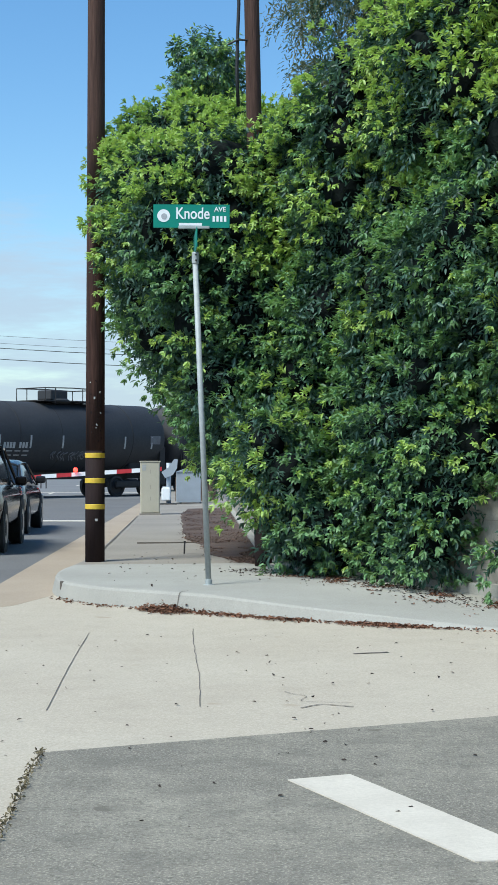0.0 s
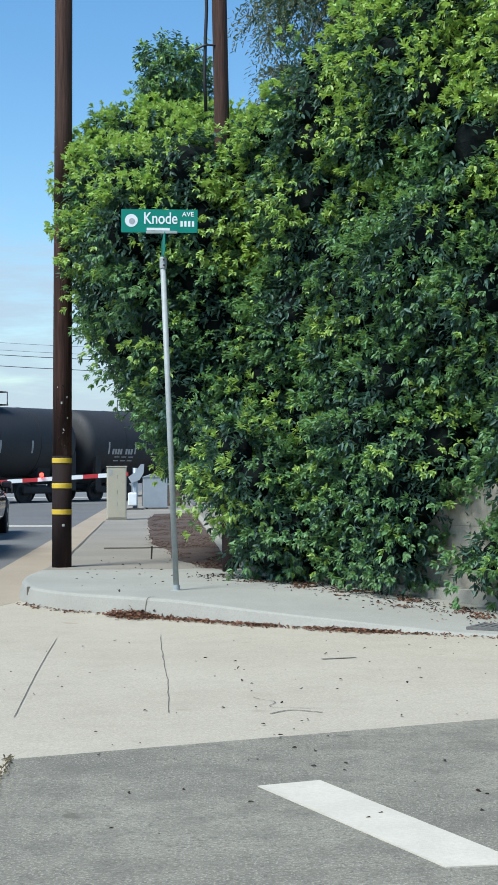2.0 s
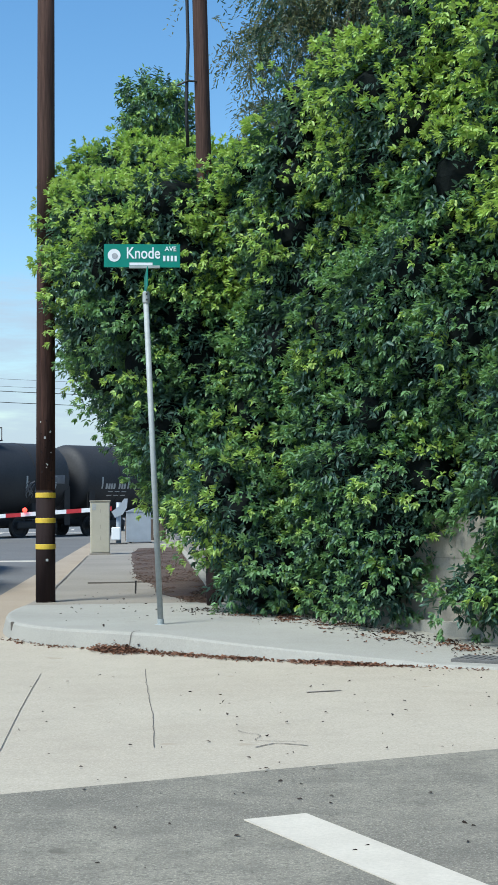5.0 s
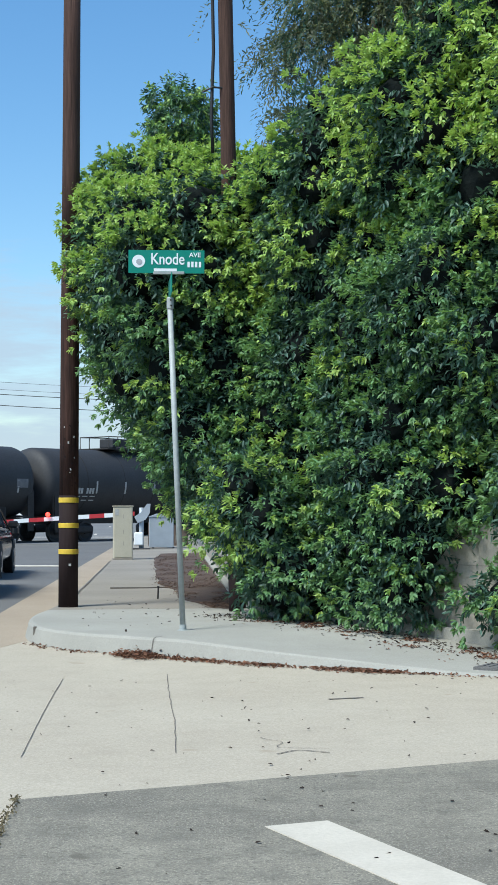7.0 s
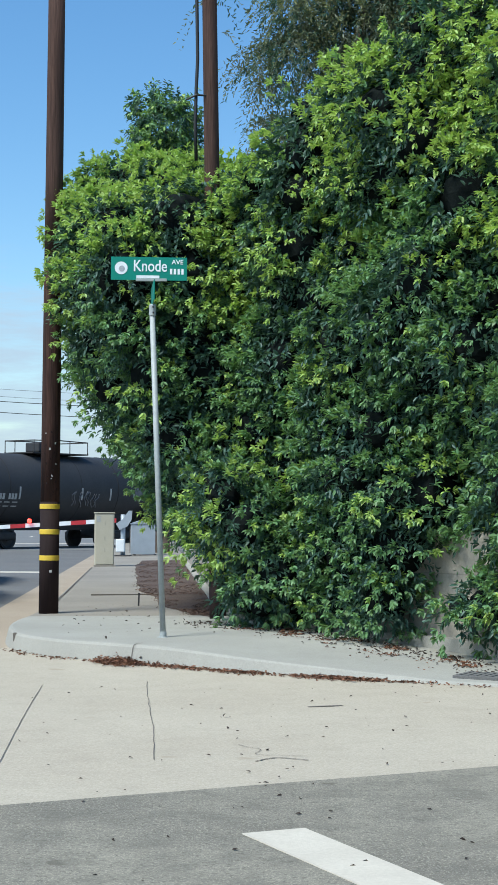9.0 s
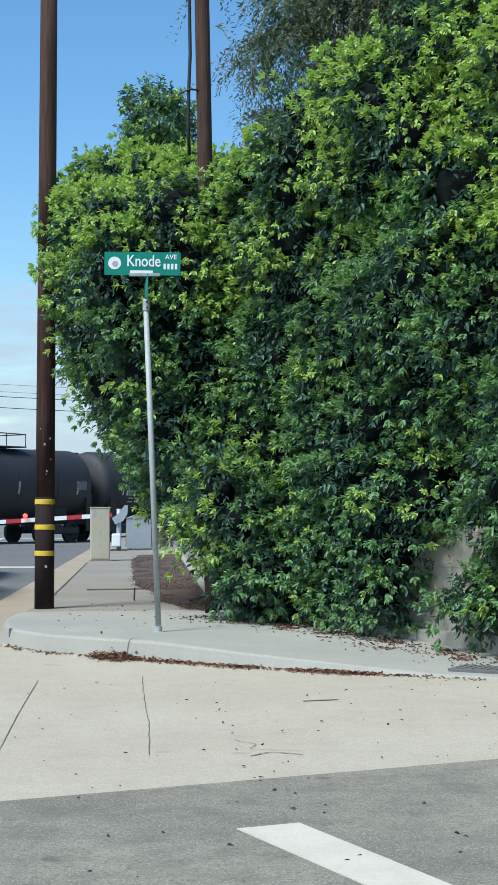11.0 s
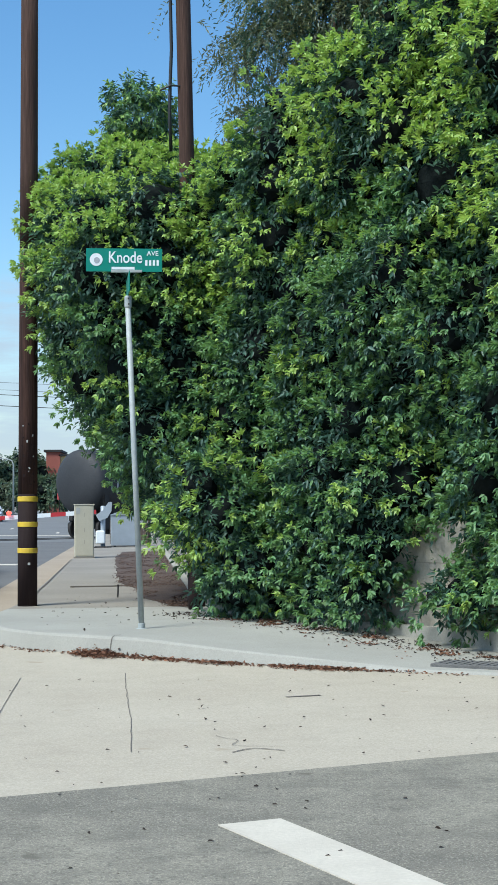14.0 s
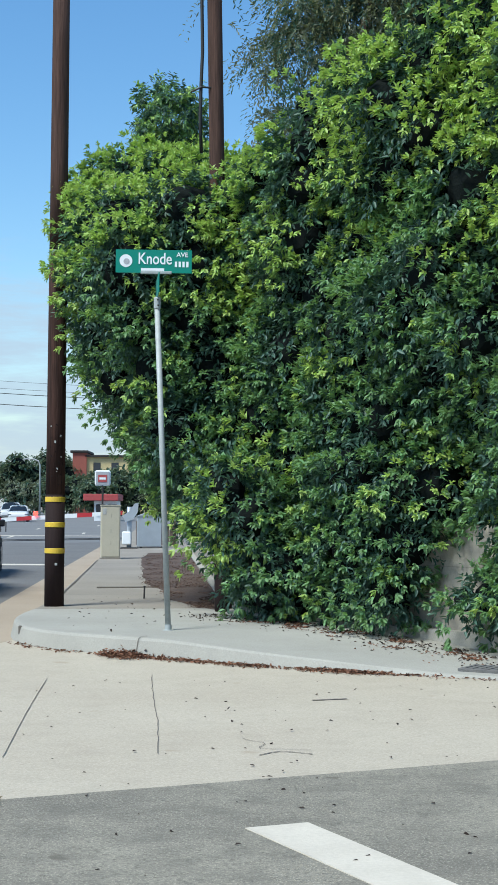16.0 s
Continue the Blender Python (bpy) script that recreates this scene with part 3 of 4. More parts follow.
    s = thing("signal_cabinet", "grey aluminium railway signal cabinet", "signal cabinet", pose(-1.75, 47.0, 0.12, 0, 0, 4))
    part("body", box(B(), -0.42, -0.3, 0.1, 0.3, 0.3, 1.0, 0.015), "silver", s)
    bm = prism(B(), [(-0.45, 0), (0.33, 0), (0.05, 0.1), (-0.18, 0.1)], 0, 0.64)
    bmesh.ops.transform(bm, verts=bm.verts, matrix=pose(0, 0.32, 1.0, 90))
    part("roof", bm, "silver", s, "low pitched metal roof")
    for x in (-0.3, 0.3):
        part("leg", box(B(), x - 0.03, -0.25, 0, x + 0.03, 0.25, 0.1, 0), "steel", s)
    g = thing("crossing_gate", "lowered red and white railway crossing gate", "crossing gate", pose(-2.35, 46.0, 0.1, 0, 0, 0))
    part("mast", tube(B(), [(0, 0, 0), (0, 0, 1.3)], 0.07, 14), "silver", g, smooth=True)
    part("gear_box", box(B(), -0.2, -0.2, 0.2, 0.06, 0.2, 0.58, 0.03), "white", g, "white motor housing")
    part("base", box(B(), -0.25, -0.25, 0, 0.25, 0.25, 0.12, 0.02), "steel", g)
    bm = prism(B(), [(0.05, -0.02), (0.25, 0.12), (0.42, 0.36), (0.52, 0.36), (0.5, 0.1), (0.38, -0.1), (0.15, -0.2)], 0, 0.06)
    bmesh.ops.transform(bm, verts=bm.verts, matrix=pose(-0.25, -0.08, 1.05, 90))
    part("counterweight", bm, "silver", g, "grey counterweight arm")
    n, seg, drop = 24, 0.44, 0.062

    def arm_z(x):
        return 1.06 + drop * (x + 0.2)
    for k in range(n):
        x1, x0 = -0.2 - k * seg, -0.2 - (k + 1) * seg
        bm = B()
        lo0, lo1, h0, h1 = arm_z(x0), arm_z(x1), 0.125 - 0.0012 * (k + 1), 0.125 - 0.0012 * k
        vs = [bm.verts.new(c) for c in ((x0, -0.02, lo0), (x1, -0.02, lo1), (x1, 0.02, lo1), (x0, 0.02, lo0), (x0, -0.02, lo0 + h0), (x1, -0.02, lo1 + h1), (x1, 0.02, lo1 + h1), (x0, 0.02, lo0 + h0))]
        for q in ((0, 1, 5, 4), (1, 2, 6, 5), (2, 3, 7, 6), (3, 0, 4, 7), (4, 5, 6, 7), (3, 2, 1, 0)):
            bm.faces.new([vs[i] for i in q])
        part("arm_stripe", bm, "white" if k % 2 else "red", g)
    for x in (-2.72, -6.2):
        part("warning_light", lathe(B(), [(0.065, 0), (0.065, 0.06), (0.04, 0.08)], 18, pose(x, -0.03, arm_z(x) + 0.19, 90)), "lamp_red", g, "lit red warning light")
    for x in (-3.6, -3.75):
        part("hanger", box(B(), x, -0.01, 0.55, x + 0.03, 0.01, arm_z(x), 0), "steel", g)
    d = Vector((math.sin(radians(40)), math.cos(radians(40)), 0))
    n = Vector((d.y, -d.x, 0))
    q = Vector((-7.85, 64, 0))
    tr = thing("railway_track", "steel rails set in the crossing", "railway track", kind="structure")
    for off in (-0.72, 0.72):
        a, b = q + n * off - d * 60, q + n * off + d * 90
        part("rail", tube(B(), [a + Vector((0, 0, 0.0)), b + Vector((0, 0, 0.0))], 0.035, 6), "steel", tr)


build_cabinets()


def build_dark_board_panel():
    # Boards added where only a dark brown area is known.
    f = thing("panel_fence", "dark brown boards added to fill the dark area behind the signal equipment", "fence", pose(-2.3, 50.0, 0.0))
    for k in range(7):
        part("board", box(B(), 0.17 * k, -0.012, 0.05, 0.17 * k + 0.16, 0.012, 0.86, 0.004), "bark", f)
    for x in (0.0, 1.2):
        part("post", box(B(), x - 0.04, 0.012, 0.0, x + 0.04, 0.09, 0.95, 0.006), "bark", f)
    for z in (0.2, 0.7):
        part("rail", box(B(), 0.0, 0.012, z, 1.2, 0.05, z + 0.08, 0.004), "bark", f)


build_dark_board_panel()


def build_stakes():
    for x, y, h in ((-0.86, 20.9, 0.17),):
        st = thing("stake", "short rusty steel stake at the edge of the planting bed", "stake", Matrix.Translation((x, y, 0.18)))
        part("shaft", tube(B(), [(0, 0, 0), (0.006, 0, h)], 0.011, 6), "steel", st)
        part("cap", tube(B(), [(0.006, 0, h), (0.006, 0, h + 0.012)], 0.016, 8), "steel", st)


build_stakes()


# ---- train ----
TRACK = Vector((math.sin(radians(40)), math.cos(radians(40)), 0))
ORIGIN = Vector((-7.85, 64.0, 0.0))
PITCH, SPEED = 11.17, 3.93
train = []


def tank_car():
    """A short black tank car along x, rails at z = 0."""
    c = thing("tank_car", "black railway tank car with dull white lettering", "tank car", group="tank cars of the train")
    R, H, half = 1.42, 2.44, 5.0
    prof = [(0.02, -half - 0.42), (0.6, -half - 0.39), (1.05, -half - 0.29), (1.28, -half - 0.17), (1.38, -half - 0.05), (R, -half + 0.1), (R, -1.2), (R + 0.02, 0), (R, 1.2), (R, half - 0.1), (1.38, half + 0.05), (1.28, half + 0.17), (1.05, half + 0.29), (0.6, half + 0.39), (0.02, half + 0.42)]
    part("tank", lathe(B(), prof, 40, pose(0, 0, H, 0, 90, 0)), "tank", c, "black painted round-ended tank", smooth=True)
    for x in (-3.1, -0.9, 0.9, 3.1):
        part("weld_seam", lathe(B(), [(R + 0.004, x), (R + 0.012, x + 0.02), (R + 0.004, x + 0.05)], 40, pose(0, 0, H, 0, 90, 0)), "tankdirt", c)
    part("sill", box(B(), -PITCH / 2 + 0.45, -0.3, 0.75, PITCH / 2 - 0.45, 0.3, 1.05, 0.02), "steel", c, "steel centre sill")
    for sx in (-1, 1):
        part("coupler", box(B(), sx * (PITCH / 2 - 0.5), -0.12, 0.78, sx * (PITCH / 2 + 0.02), 0.12, 1.0, 0.03), "steel", c)
        part("end_platform", box(B(), sx * 4.55, -1.3, 1.02, sx * 5.0, 1.3, 1.1, 0.01), "steel", c)
        part("saddle", box(B(), sx * 3.3, -1.0, 1.0, sx * 4.0, 1.0, 1.75, 0.05), "tankdirt", c)
        bg = part("bogie", box(B(), sx * 3.55 - 0.25, -1.0, 0.45, sx * 3.55 + 0.25, 1.0, 0.75, 0.03), "steel", c)
        for sy in (-1, 1):
            part("side_frame", box(B(), sx * 3.55 - 1.1, sy * 0.98, 0.38, sx * 3.55 + 1.1, sy * 1.12, 0.68, 0.06), "steel", bg)
            for wx in (-0.85, 0.85):
                m = pose(sx * 3.55 + wx, sy * 0.82, 0.44, 90, 0, 0)
                part("wheel", lathe(B(), [(0.1, -0.1), (0.44, -0.07), (0.44, 0.07), (0.36, 0.08), (0.3, 0.03), (0.12, 0.04), (0.1, 0.1)], 24, m), "steel", bg)
        part("ladder", box(B(), sx * 4.85 - 0.02, -1.32, 0.5, sx * 4.85 + 0.3, -1.29, 2.1, 0), "steel", c)
        part("hand_rail", tube(B(), [(sx * 4.95, -1.3, 1.1), (sx * 4.95, -1.3, 1.95), (sx * 4.95, 1.3, 1.95), (sx * 4.95, 1.3, 1.1)], 0.02, 6), "steel", c)
    part("manway", lathe(B(), [(0.6, 0), (0.6, 0.14), (0.52, 0.2)], 20, Matrix.Translation((0, 0, H + R - 0.04))), "tank", c)
    part("valve_housing", box(B(), -0.6, -0.4, H + R + 0.1, 0.35, 0.4, H + R + 0.5, 0.05), "tank", c, "black valve housing on top")
    part("top_platform", box(B(), -1.35, -0.85, H + R + 0.02, 1.85, 0.85, H + R + 0.07, 0), "steel", c)
    for sy in (-0.85, 0.85):
        part("top_rail", tube(B(), [(-1.3, sy, H + R + 0.05), (-1.3, sy, H + R + 0.55), (0.2, sy, H + R + 0.58), (1.8, sy, H + R + 0.55), (1.8, sy, H + R + 0.05)], 0.025, 6), "steel", c)
        for x in (-0.75, 0.75):
            part("rail_post", tube(B(), [(x, sy, H + R - 0.1), (x, sy, H + R + 0.56)], 0.02, 6), "steel", c)
    for x in (-1.3, 1.8):
        part("top_rail", tube(B(), [(x, -0.85, H + R + 0.55), (x, 0.85, H + R + 0.55)], 0.025, 6), "steel", c)

    def on_side(x0, x1, z0, z1, name, mat, label=""):
        """A marking curved to the tank's side."""
        bm = B()
        prev = None
        for k in range(5):
            z = z0 + (z1 - z0) * k / 4
            y = -math.sqrt((R + 0.012) ** 2 - (z - H) ** 2)
            cur = [bm.verts.new((x, y, z)) for x in (x0, x1)]
            if prev:
                bm.faces.new((prev[0], prev[1], cur[1], cur[0]))
            prev = cur
        part(name, bm, mat, c, label)
    for x in (-4.2, -2.6, -0.9, 0.9, 2.6, 4.2):
        on_side(x, x + 0.09, 2.0, 2.5, "reflector_strip", "mark")
    for k in range(8):
        if k != 4:
            on_side(-3.95 + 0.16 * k, -3.83 + 0.16 * k, 1.99, 2.22, "lettering_bar", "mark", "white lettering shape")
    for r in range(2):
        for k in range(3):
            on_side(-3.75 + 0.42 * k, -3.45 + 0.42 * k, 1.86 - 0.16 * r, 1.90 - 0.16 * r, "lettering_bar", "mark")
    on_side(4.15, 4.75, 2.2, 2.55, "placard_holder", "graffiti", "grey metal placard holder")
    return c, on_side


def scrawl(car, x, z, w, h, seed):
    """A loose sprayed scribble on the tank's side."""
    rnd = random.Random(seed)
    bm = B()
    R, H = 1.435, 2.44
    for k in range(int(w * 7)):
        x0 = x + w * rnd.random()
        zz = z + h * 0.2 * rnd.random()
        pts = []
        for j in range(5):
            px, pz = x0 + 0.1 * math.sin(j * 1.7 + rnd.random() * 2), zz + h * j / 5
            pts.append((px, -math.sqrt(R ** 2 - (pz - H) ** 2), pz))
        tube(bm, pts, 0.022, 4)
    part("scrawl", bm, "graffiti", car, "grey sprayed scribble")


def build_train():
    first, _ = tank_car()
    cars = [first]
    for k in range(5):
        cars.append(copy_thing(first, Matrix()))
    scrawl(cars[1], -1.4, 1.5, 1.9, 0.4, 3)
    scrawl(cars[2], -1.2, 1.6, 1.6, 0.8, 5)
    scrawl(cars[3], 2.6, 1.6, 1.2, 0.7, 7)
    scrawl(cars[4], 0.4, 1.7, 1.7, 0.7, 11)
    tail = cars[5]
    tail["label"] = "last black tank car of the train with dull white lettering"
    train.extend(cars)


build_train()


# ---- cars waiting ----
def loft(bm, stations, sections):
    """A closed skin through stations along y: each is (y, half width, low z, high z); sections is the half outline in shares of width and height."""
    rings = []
    for y, w, z0, z1 in stations:
        half = [(x * w, z0 + (z1 - z0) * h) for x, h in sections]
        ring = half + [(-x, z) for x, z in half[::-1]]
        rings.append([bm.verts.new((x, y, z)) for x, z in ring])
    for a, b in zip(rings, rings[1:]):
        for k in range(len(a)):
            j = (k + 1) % len(a)
            bm.faces.new((a[k], a[j], b[j], b[k]))
    bm.faces.new(rings[0][::-1])
    bm.faces.new(rings[-1])
    bmesh.ops.recalc_face_normals(bm, faces=bm.faces)
    return bm


def dense(pts, n=5):
    """Smooth (y, z) outline with more points."""
    return [(p.x, p.y) for p in smooth_line(pts, n)]


BODY_SECTION = [(0.05, 0.0), (0.80, 0.0), (0.93, 0.06), (0.985, 0.2), (1.0, 0.45), (0.995, 0.62), (0.97, 0.78), (0.93, 0.9), (0.84, 0.97), (0.6, 1.0), (0.05, 1.02)]
CABIN_SECTION = [(0.05, 0.0), (1.0, 0.0), (0.97, 0.25), (0.91, 0.55), (0.84, 0.8), (0.76, 0.93), (0.6, 1.0), (0.05, 1.03)]


def build_car(name, label, m, paint, tall=False, wheel_r=0.33):
    c = thing(name, label, "car", m)
    if tall:
        body = [(-2.3, 0.45), (-2.35, 0.7), (-2.32, 1.05), (-1.2, 1.12), (0.9, 1.10), (1.2, 1.08), (2.2, 0.98), (2.38, 0.8), (2.4, 0.5), (2.2, 0.32), (-2.2, 0.32)]
        cabin = [(-2.28, 1.02), (-2.1, 1.55), (-1.7, 1.70), (0.1, 1.72), (0.45, 1.66), (1.25, 1.06)]
    else:
        body = [(-2.25, 0.42), (-2.32, 0.65), (-2.28, 0.98), (-1.3, 1.02), (0.9, 0.98), (1.25, 0.95), (2.1, 0.82), (2.3, 0.66), (2.33, 0.42), (2.15, 0.24), (-2.15, 0.24)]
        cabin = [(-2.0, 0.97), (-1.2, 1.38), (-0.6, 1.45), (0.1, 1.44), (0.45, 1.38), (1.3, 0.94)]
    w = 1.92 if tall else 1.82
    low = 0.32 if tall else 0.24
    deck = dense([body[0], body[1], body[2], body[3], body[4], body[5], body[6], body[7], body[8]], 5)[6:-2]
    st = []
    for y, z in deck:
        end = max(0.0, abs(y) - 1.7) / 0.7
        st.append((y, w / 2 * (1 - 0.16 * end * end), low + 0.1 * end, z))
    st.sort()
    part("body", loft(B(), st, BODY_SECTION), paint, c, smooth=True)
    belt = cabin[0][1] - 0.05
    cst = [(y, w * 0.465, belt, max(z, belt + 0.01)) for y, z in dense(cabin, 5)]
    part("greenhouse", loft(B(), sorted(cst), CABIN_SECTION), "glass", c, "dark tinted windows", smooth=True)
    rst = [(y, w * 0.465 * 0.80, z - 0.07, z + 0.012) for y, z in dense(cabin[1:5], 5)]
    part("roof", loft(B(), sorted(rst), [(0.05, 0.0), (1.04, 0.0), (1.02, 0.3), (0.9, 0.85), (0.7, 1.0), (0.05, 1.06)]), paint, c, smooth=True)
    for sx in (-1, 1):
        for y0, z0, y1, z1 in ((cabin[-2][0], cabin[-2][1], cabin[-1][0], cabin[-1][1]), (cabin[1][0], cabin[1][1], cabin[0][0], cabin[0][1]), (0.0, cabin[3][1], 0.05, cabin[0][1])):
            part("pillar", tube(B(), [(sx * w * 0.385, y0, z0 - 0.03), (sx * w * 0.462, y1, z1)], 0.028, 6), paint, c)
        part("wing_mirror", box(B(), sx * w * 0.47, 0.72, cabin[0][1] + 0.0, sx * (w * 0.47 + 0.2), 0.86, cabin[0][1] + 0.15, 0.035), paint, c)
        part("tail_lamp", box(B(), sx * w * 0.3, -2.37, body[2][1] - 0.2, sx * w * 0.47, -2.25, body[2][1] - 0.05, 0.02), "tail", c, "red tail lamp")
        part("head_lamp", box(B(), sx * w * 0.33, 2.15, body[7][1] - 0.06, sx * w * 0.485, 2.33, body[7][1] + 0.05, 0.02), "rim", c)
        for k, y in enumerate((-0.5, 0.35)):
            part("door_handle", box(B(), sx * (w / 2 + 0.0), y - 0.1, body[3][1] - 0.14, sx * (w / 2 + 0.025), y + 0.1, body[3][1] - 0.11, 0.008), "rim", c)
        for y in (-1.4, 1.42):
            m2 = pose(sx * (w / 2 - 0.1), y, wheel_r, 0, 90, 0)
            r = wheel_r
            wh = part("wheel", lathe(B(), [(r * 0.6, -0.11), (r * 0.93, -0.115), (r, -0.08), (r, 0.08), (r * 0.93, 0.115), (r * 0.6, 0.11)], 28, m2), "rubber", c, smooth=False)
            part("rim", lathe(B(), [(r * 0.1, -0.1), (r * 0.62, -0.118), (r * 0.62, 0.118), (r * 0.1, 0.1)], 20, m2), "rim", wh)
            part("wheel_arch", lathe(B(), [(r * 1.17, -0.02), (r * 1.17, 0.02)], 28, pose(sx * (w / 2 - 0.012), y, wheel_r + 0.01, 0, 90, 0)), "rubber", c)
    return c


build_car("suv", "black sport utility car waiting in the lane", pose(-4.85, 26.0, 0, 0, 0, 3.0), "car_black", True, 0.37)
build_car("sedan", "dark grey sedan waiting in the lane behind the barrier", pose(-5.35, 32.6, 0, 0, 0, 2.5), "car_dark", False, 0.33)
build_car("sedan", "pale sedan far down the road", pose(-17.2, 142, 0, 0, 0, 185), "car_white")
build_car("suv", "white sport utility car far down the road", pose(-18.9, 150, 0, 0, 0, 185), "car_white", True)


# ---- foliage ----
def leaf_mesh(name, base, direction, side, size, slot, mats, fold=0.25, width=0.36):
    """Folded pointed leaves: one island of four triangles each."""
    n = len(base)
    direction = direction / np.linalg.norm(direction, axis=1, keepdims=True)
    side = side - direction * np.sum(side * direction, axis=1, keepdims=True)
    side /= np.linalg.norm(side, axis=1, keepdims=True) + 1e-9
    up = np.cross(side, direction)
    L = size[:, None]
    W = L * width
    v = np.empty((n, 6, 3))
    v[:, 0] = base
    v[:, 1] = base + direction * L * 0.32 + side * W * 0.5 + up * W * fold
    v[:, 2] = base + direction * L * 0.68 + side * W * 0.42 + up * W * fold * 0.6
    v[:, 3] = base + direction * L - up * L * 0.06
    v[:, 4] = base + direction * L * 0.68 - side * W * 0.42 + up * W * fold * 0.6
    v[:, 5] = base + direction * L * 0.32 - side * W * 0.5 + up * W * fold
    idx = (np.arange(n) * 6)[:, None] + np.array([0, 1, 2, 3, 0, 3, 4, 5])[None]
    me = bpy.data.meshes.new(name)
    me.vertices.add(n * 6)
    me.vertices.foreach_set("co", v.reshape(-1))
    me.loops.add(n * 8)
    me.loops.foreach_set("vertex_index", idx.reshape(-1).astype(np.int32))
    me.polygons.add(n * 2)
    me.polygons.foreach_set("loop_start", (np.arange(n * 2) * 4).astype(np.int32))
    me.polygons.foreach_set("material_index", np.repeat(slot, 2).astype(np.int32))
    for k in mats:
        me.materials.append(M[k])
    me.update(calc_edges=True)
    me.validate()
    return me


def unit(v):
    return v / (np.linalg.norm(v, axis=-1, keepdims=True) + 1e-9)


def shell_points(blobs, density, rng, facing=None, cover=0.92):
    """Random points on the outside of a union of balls."""
    C, R = blobs[:, :3], blobs[:, 3]
    pts, nrm = [], []
    for i in range(len(C)):
        k = int(density * 4 * math.pi * R[i] ** 2)
        d = unit(rng.normal(size=(k, 3)))
        p = C[i] + d * R[i]
        near = np.linalg.norm(C - C[i], axis=1) < R + R[i]
        near[i] = False
        keep = np.ones(k, bool)
        for j in np.where(near)[0]:
            keep &= np.linalg.norm(p - C[j], axis=1) > R[j] * cover
        if facing is not None:
            keep &= facing(p, d)
        pts.append(p[keep])
        nrm.append(d[keep])
    return np.concatenate(pts), np.concatenate(nrm)


def shoots(pts, nrm, rng, young, leaves=11, length=0.3, leaf=0.085, droop=0.5):
    """Leafy shoots growing from the points: leaf bases, directions, sides, sizes and kinds."""
    n = len(pts)
    d0 = unit(nrm * 0.9 + np.array([0, 0, 0.15]) + rng.normal(size=(n, 3)) * 0.45)
    ln = length * rng.uniform(0.6, 1.35, n)
    out = [[], [], [], [], []]
    kind = np.where(rng.random(n) < young, 0, np.where(rng.random(n) < 0.55, 1, 2))
    for k in range(leaves):
        t = (k + 0.5) / leaves
        p = pts + d0 * (ln * t)[:, None] + np.array([0, 0, -1]) * (droop * ln * t * t)[:, None]
        turn = rng.uniform(0, 2 * math.pi, n)
        a = unit(np.cross(d0, np.array([0.1, 0.2, 1.0])))
        b = np.cross(d0, a)
        out_dir = a * np.cos(turn)[:, None] + b * np.sin(turn)[:, None]
        dr = unit(out_dir * 0.9 + d0 * (0.3 + 0.6 * t) + np.array([0, 0, -0.5]) + rng.normal(size=(n, 3)) * 0.2)
        sd = np.cross(dr, np.array([0, 0, 1.0]) + rng.normal(size=(n, 3)) * 0.4)
        sz = leaf * rng.uniform(0.7, 1.25, n) * (1.05 - 0.25 * t)
        kk = kind.copy()
        kk[(kind == 1) & (t > 0.75) & (rng.random(n) < 0.35)] = 0
        for o, x in zip(out, (p, dr, sd, sz, kk)):
            o.append(x)
    return [np.concatenate(o) for o in out]


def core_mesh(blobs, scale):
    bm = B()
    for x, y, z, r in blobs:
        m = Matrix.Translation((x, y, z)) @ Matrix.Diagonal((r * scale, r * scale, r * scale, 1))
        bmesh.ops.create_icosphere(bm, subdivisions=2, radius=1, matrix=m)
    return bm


FRONT_A, FRONT_D = np.array([0.38, 17.75]), np.array([0.6, -0.8])
FRONT_N = np.array([-0.8, -0.6])


def hedge_low(s):
    """Lowest leaves along the face: a bare stretch of wall shows in one gap."""
    return float(np.interp(s, (-0.3, 0.2, 0.5, 2.85, 3.0, 3.4, 3.55, 4.1, 4.4, 5.4), (1.5, 1.0, 0.34, 0.36, 0.95, 0.95, 0.5, 0.5, 0.5, 0.5)))


def hedge_top(s):
    return float(np.interp(s, (-0.3, 0.5, 1.05, 1.55, 1.95, 2.4, 2.9, 4.0, 5.4), (5.15, 5.4, 5.8, 6.3, 6.0, 6.2, 6.4, 6.6, 6.7)))


def hedge_blobs(rng):
    bl = []
    # face along the side street
    s = -0.3
    while s < 5.4:
        z, top = hedge_low(s) + 0.28, hedge_top(s) - 0.5
        while z < top:
            r = rng.uniform(0.3, 0.55)
            r = min(r, max(z - hedge_low(s) + 0.05, 0.26))
            off = 0.2 * math.sin(s * 1.9 + 0.7) * math.sin(z * 1.25 + s) + 0.14 * math.sin(s * 3.0 + 0.8 * math.sin(z * 1.1)) + rng.uniform(-0.22, 0.22)
            q = FRONT_A + FRONT_D * (s + rng.uniform(-0.2, 0.2)) + FRONT_N * (off - 0.12)
            bl.append((q[0], q[1], z + rng.uniform(-0.12, 0.12), r))
            bl.append((q[0] + 0.6, q[1] + 0.5, z + 0.1, 0.6))
            z += rng.uniform(0.42, 0.62)
        q = FRONT_A + FRONT_D * (s + 0.2) - FRONT_N * 0.2
        bl.append((q[0], q[1], top + 0.05, 0.42))
        q = FRONT_A + FRONT_D * (s + rng.uniform(-0.2, 0.2)) - FRONT_N * 0.05
        bl.append((q[0], q[1], top + rng.uniform(0.1, 0.4), 0.22))
        s += 0.48
    # overhang above the pavement
    zz = [0.8, 1.1, 1.5, 2.3, 3.0, 4.2, 4.9, 5.4, 5.8]
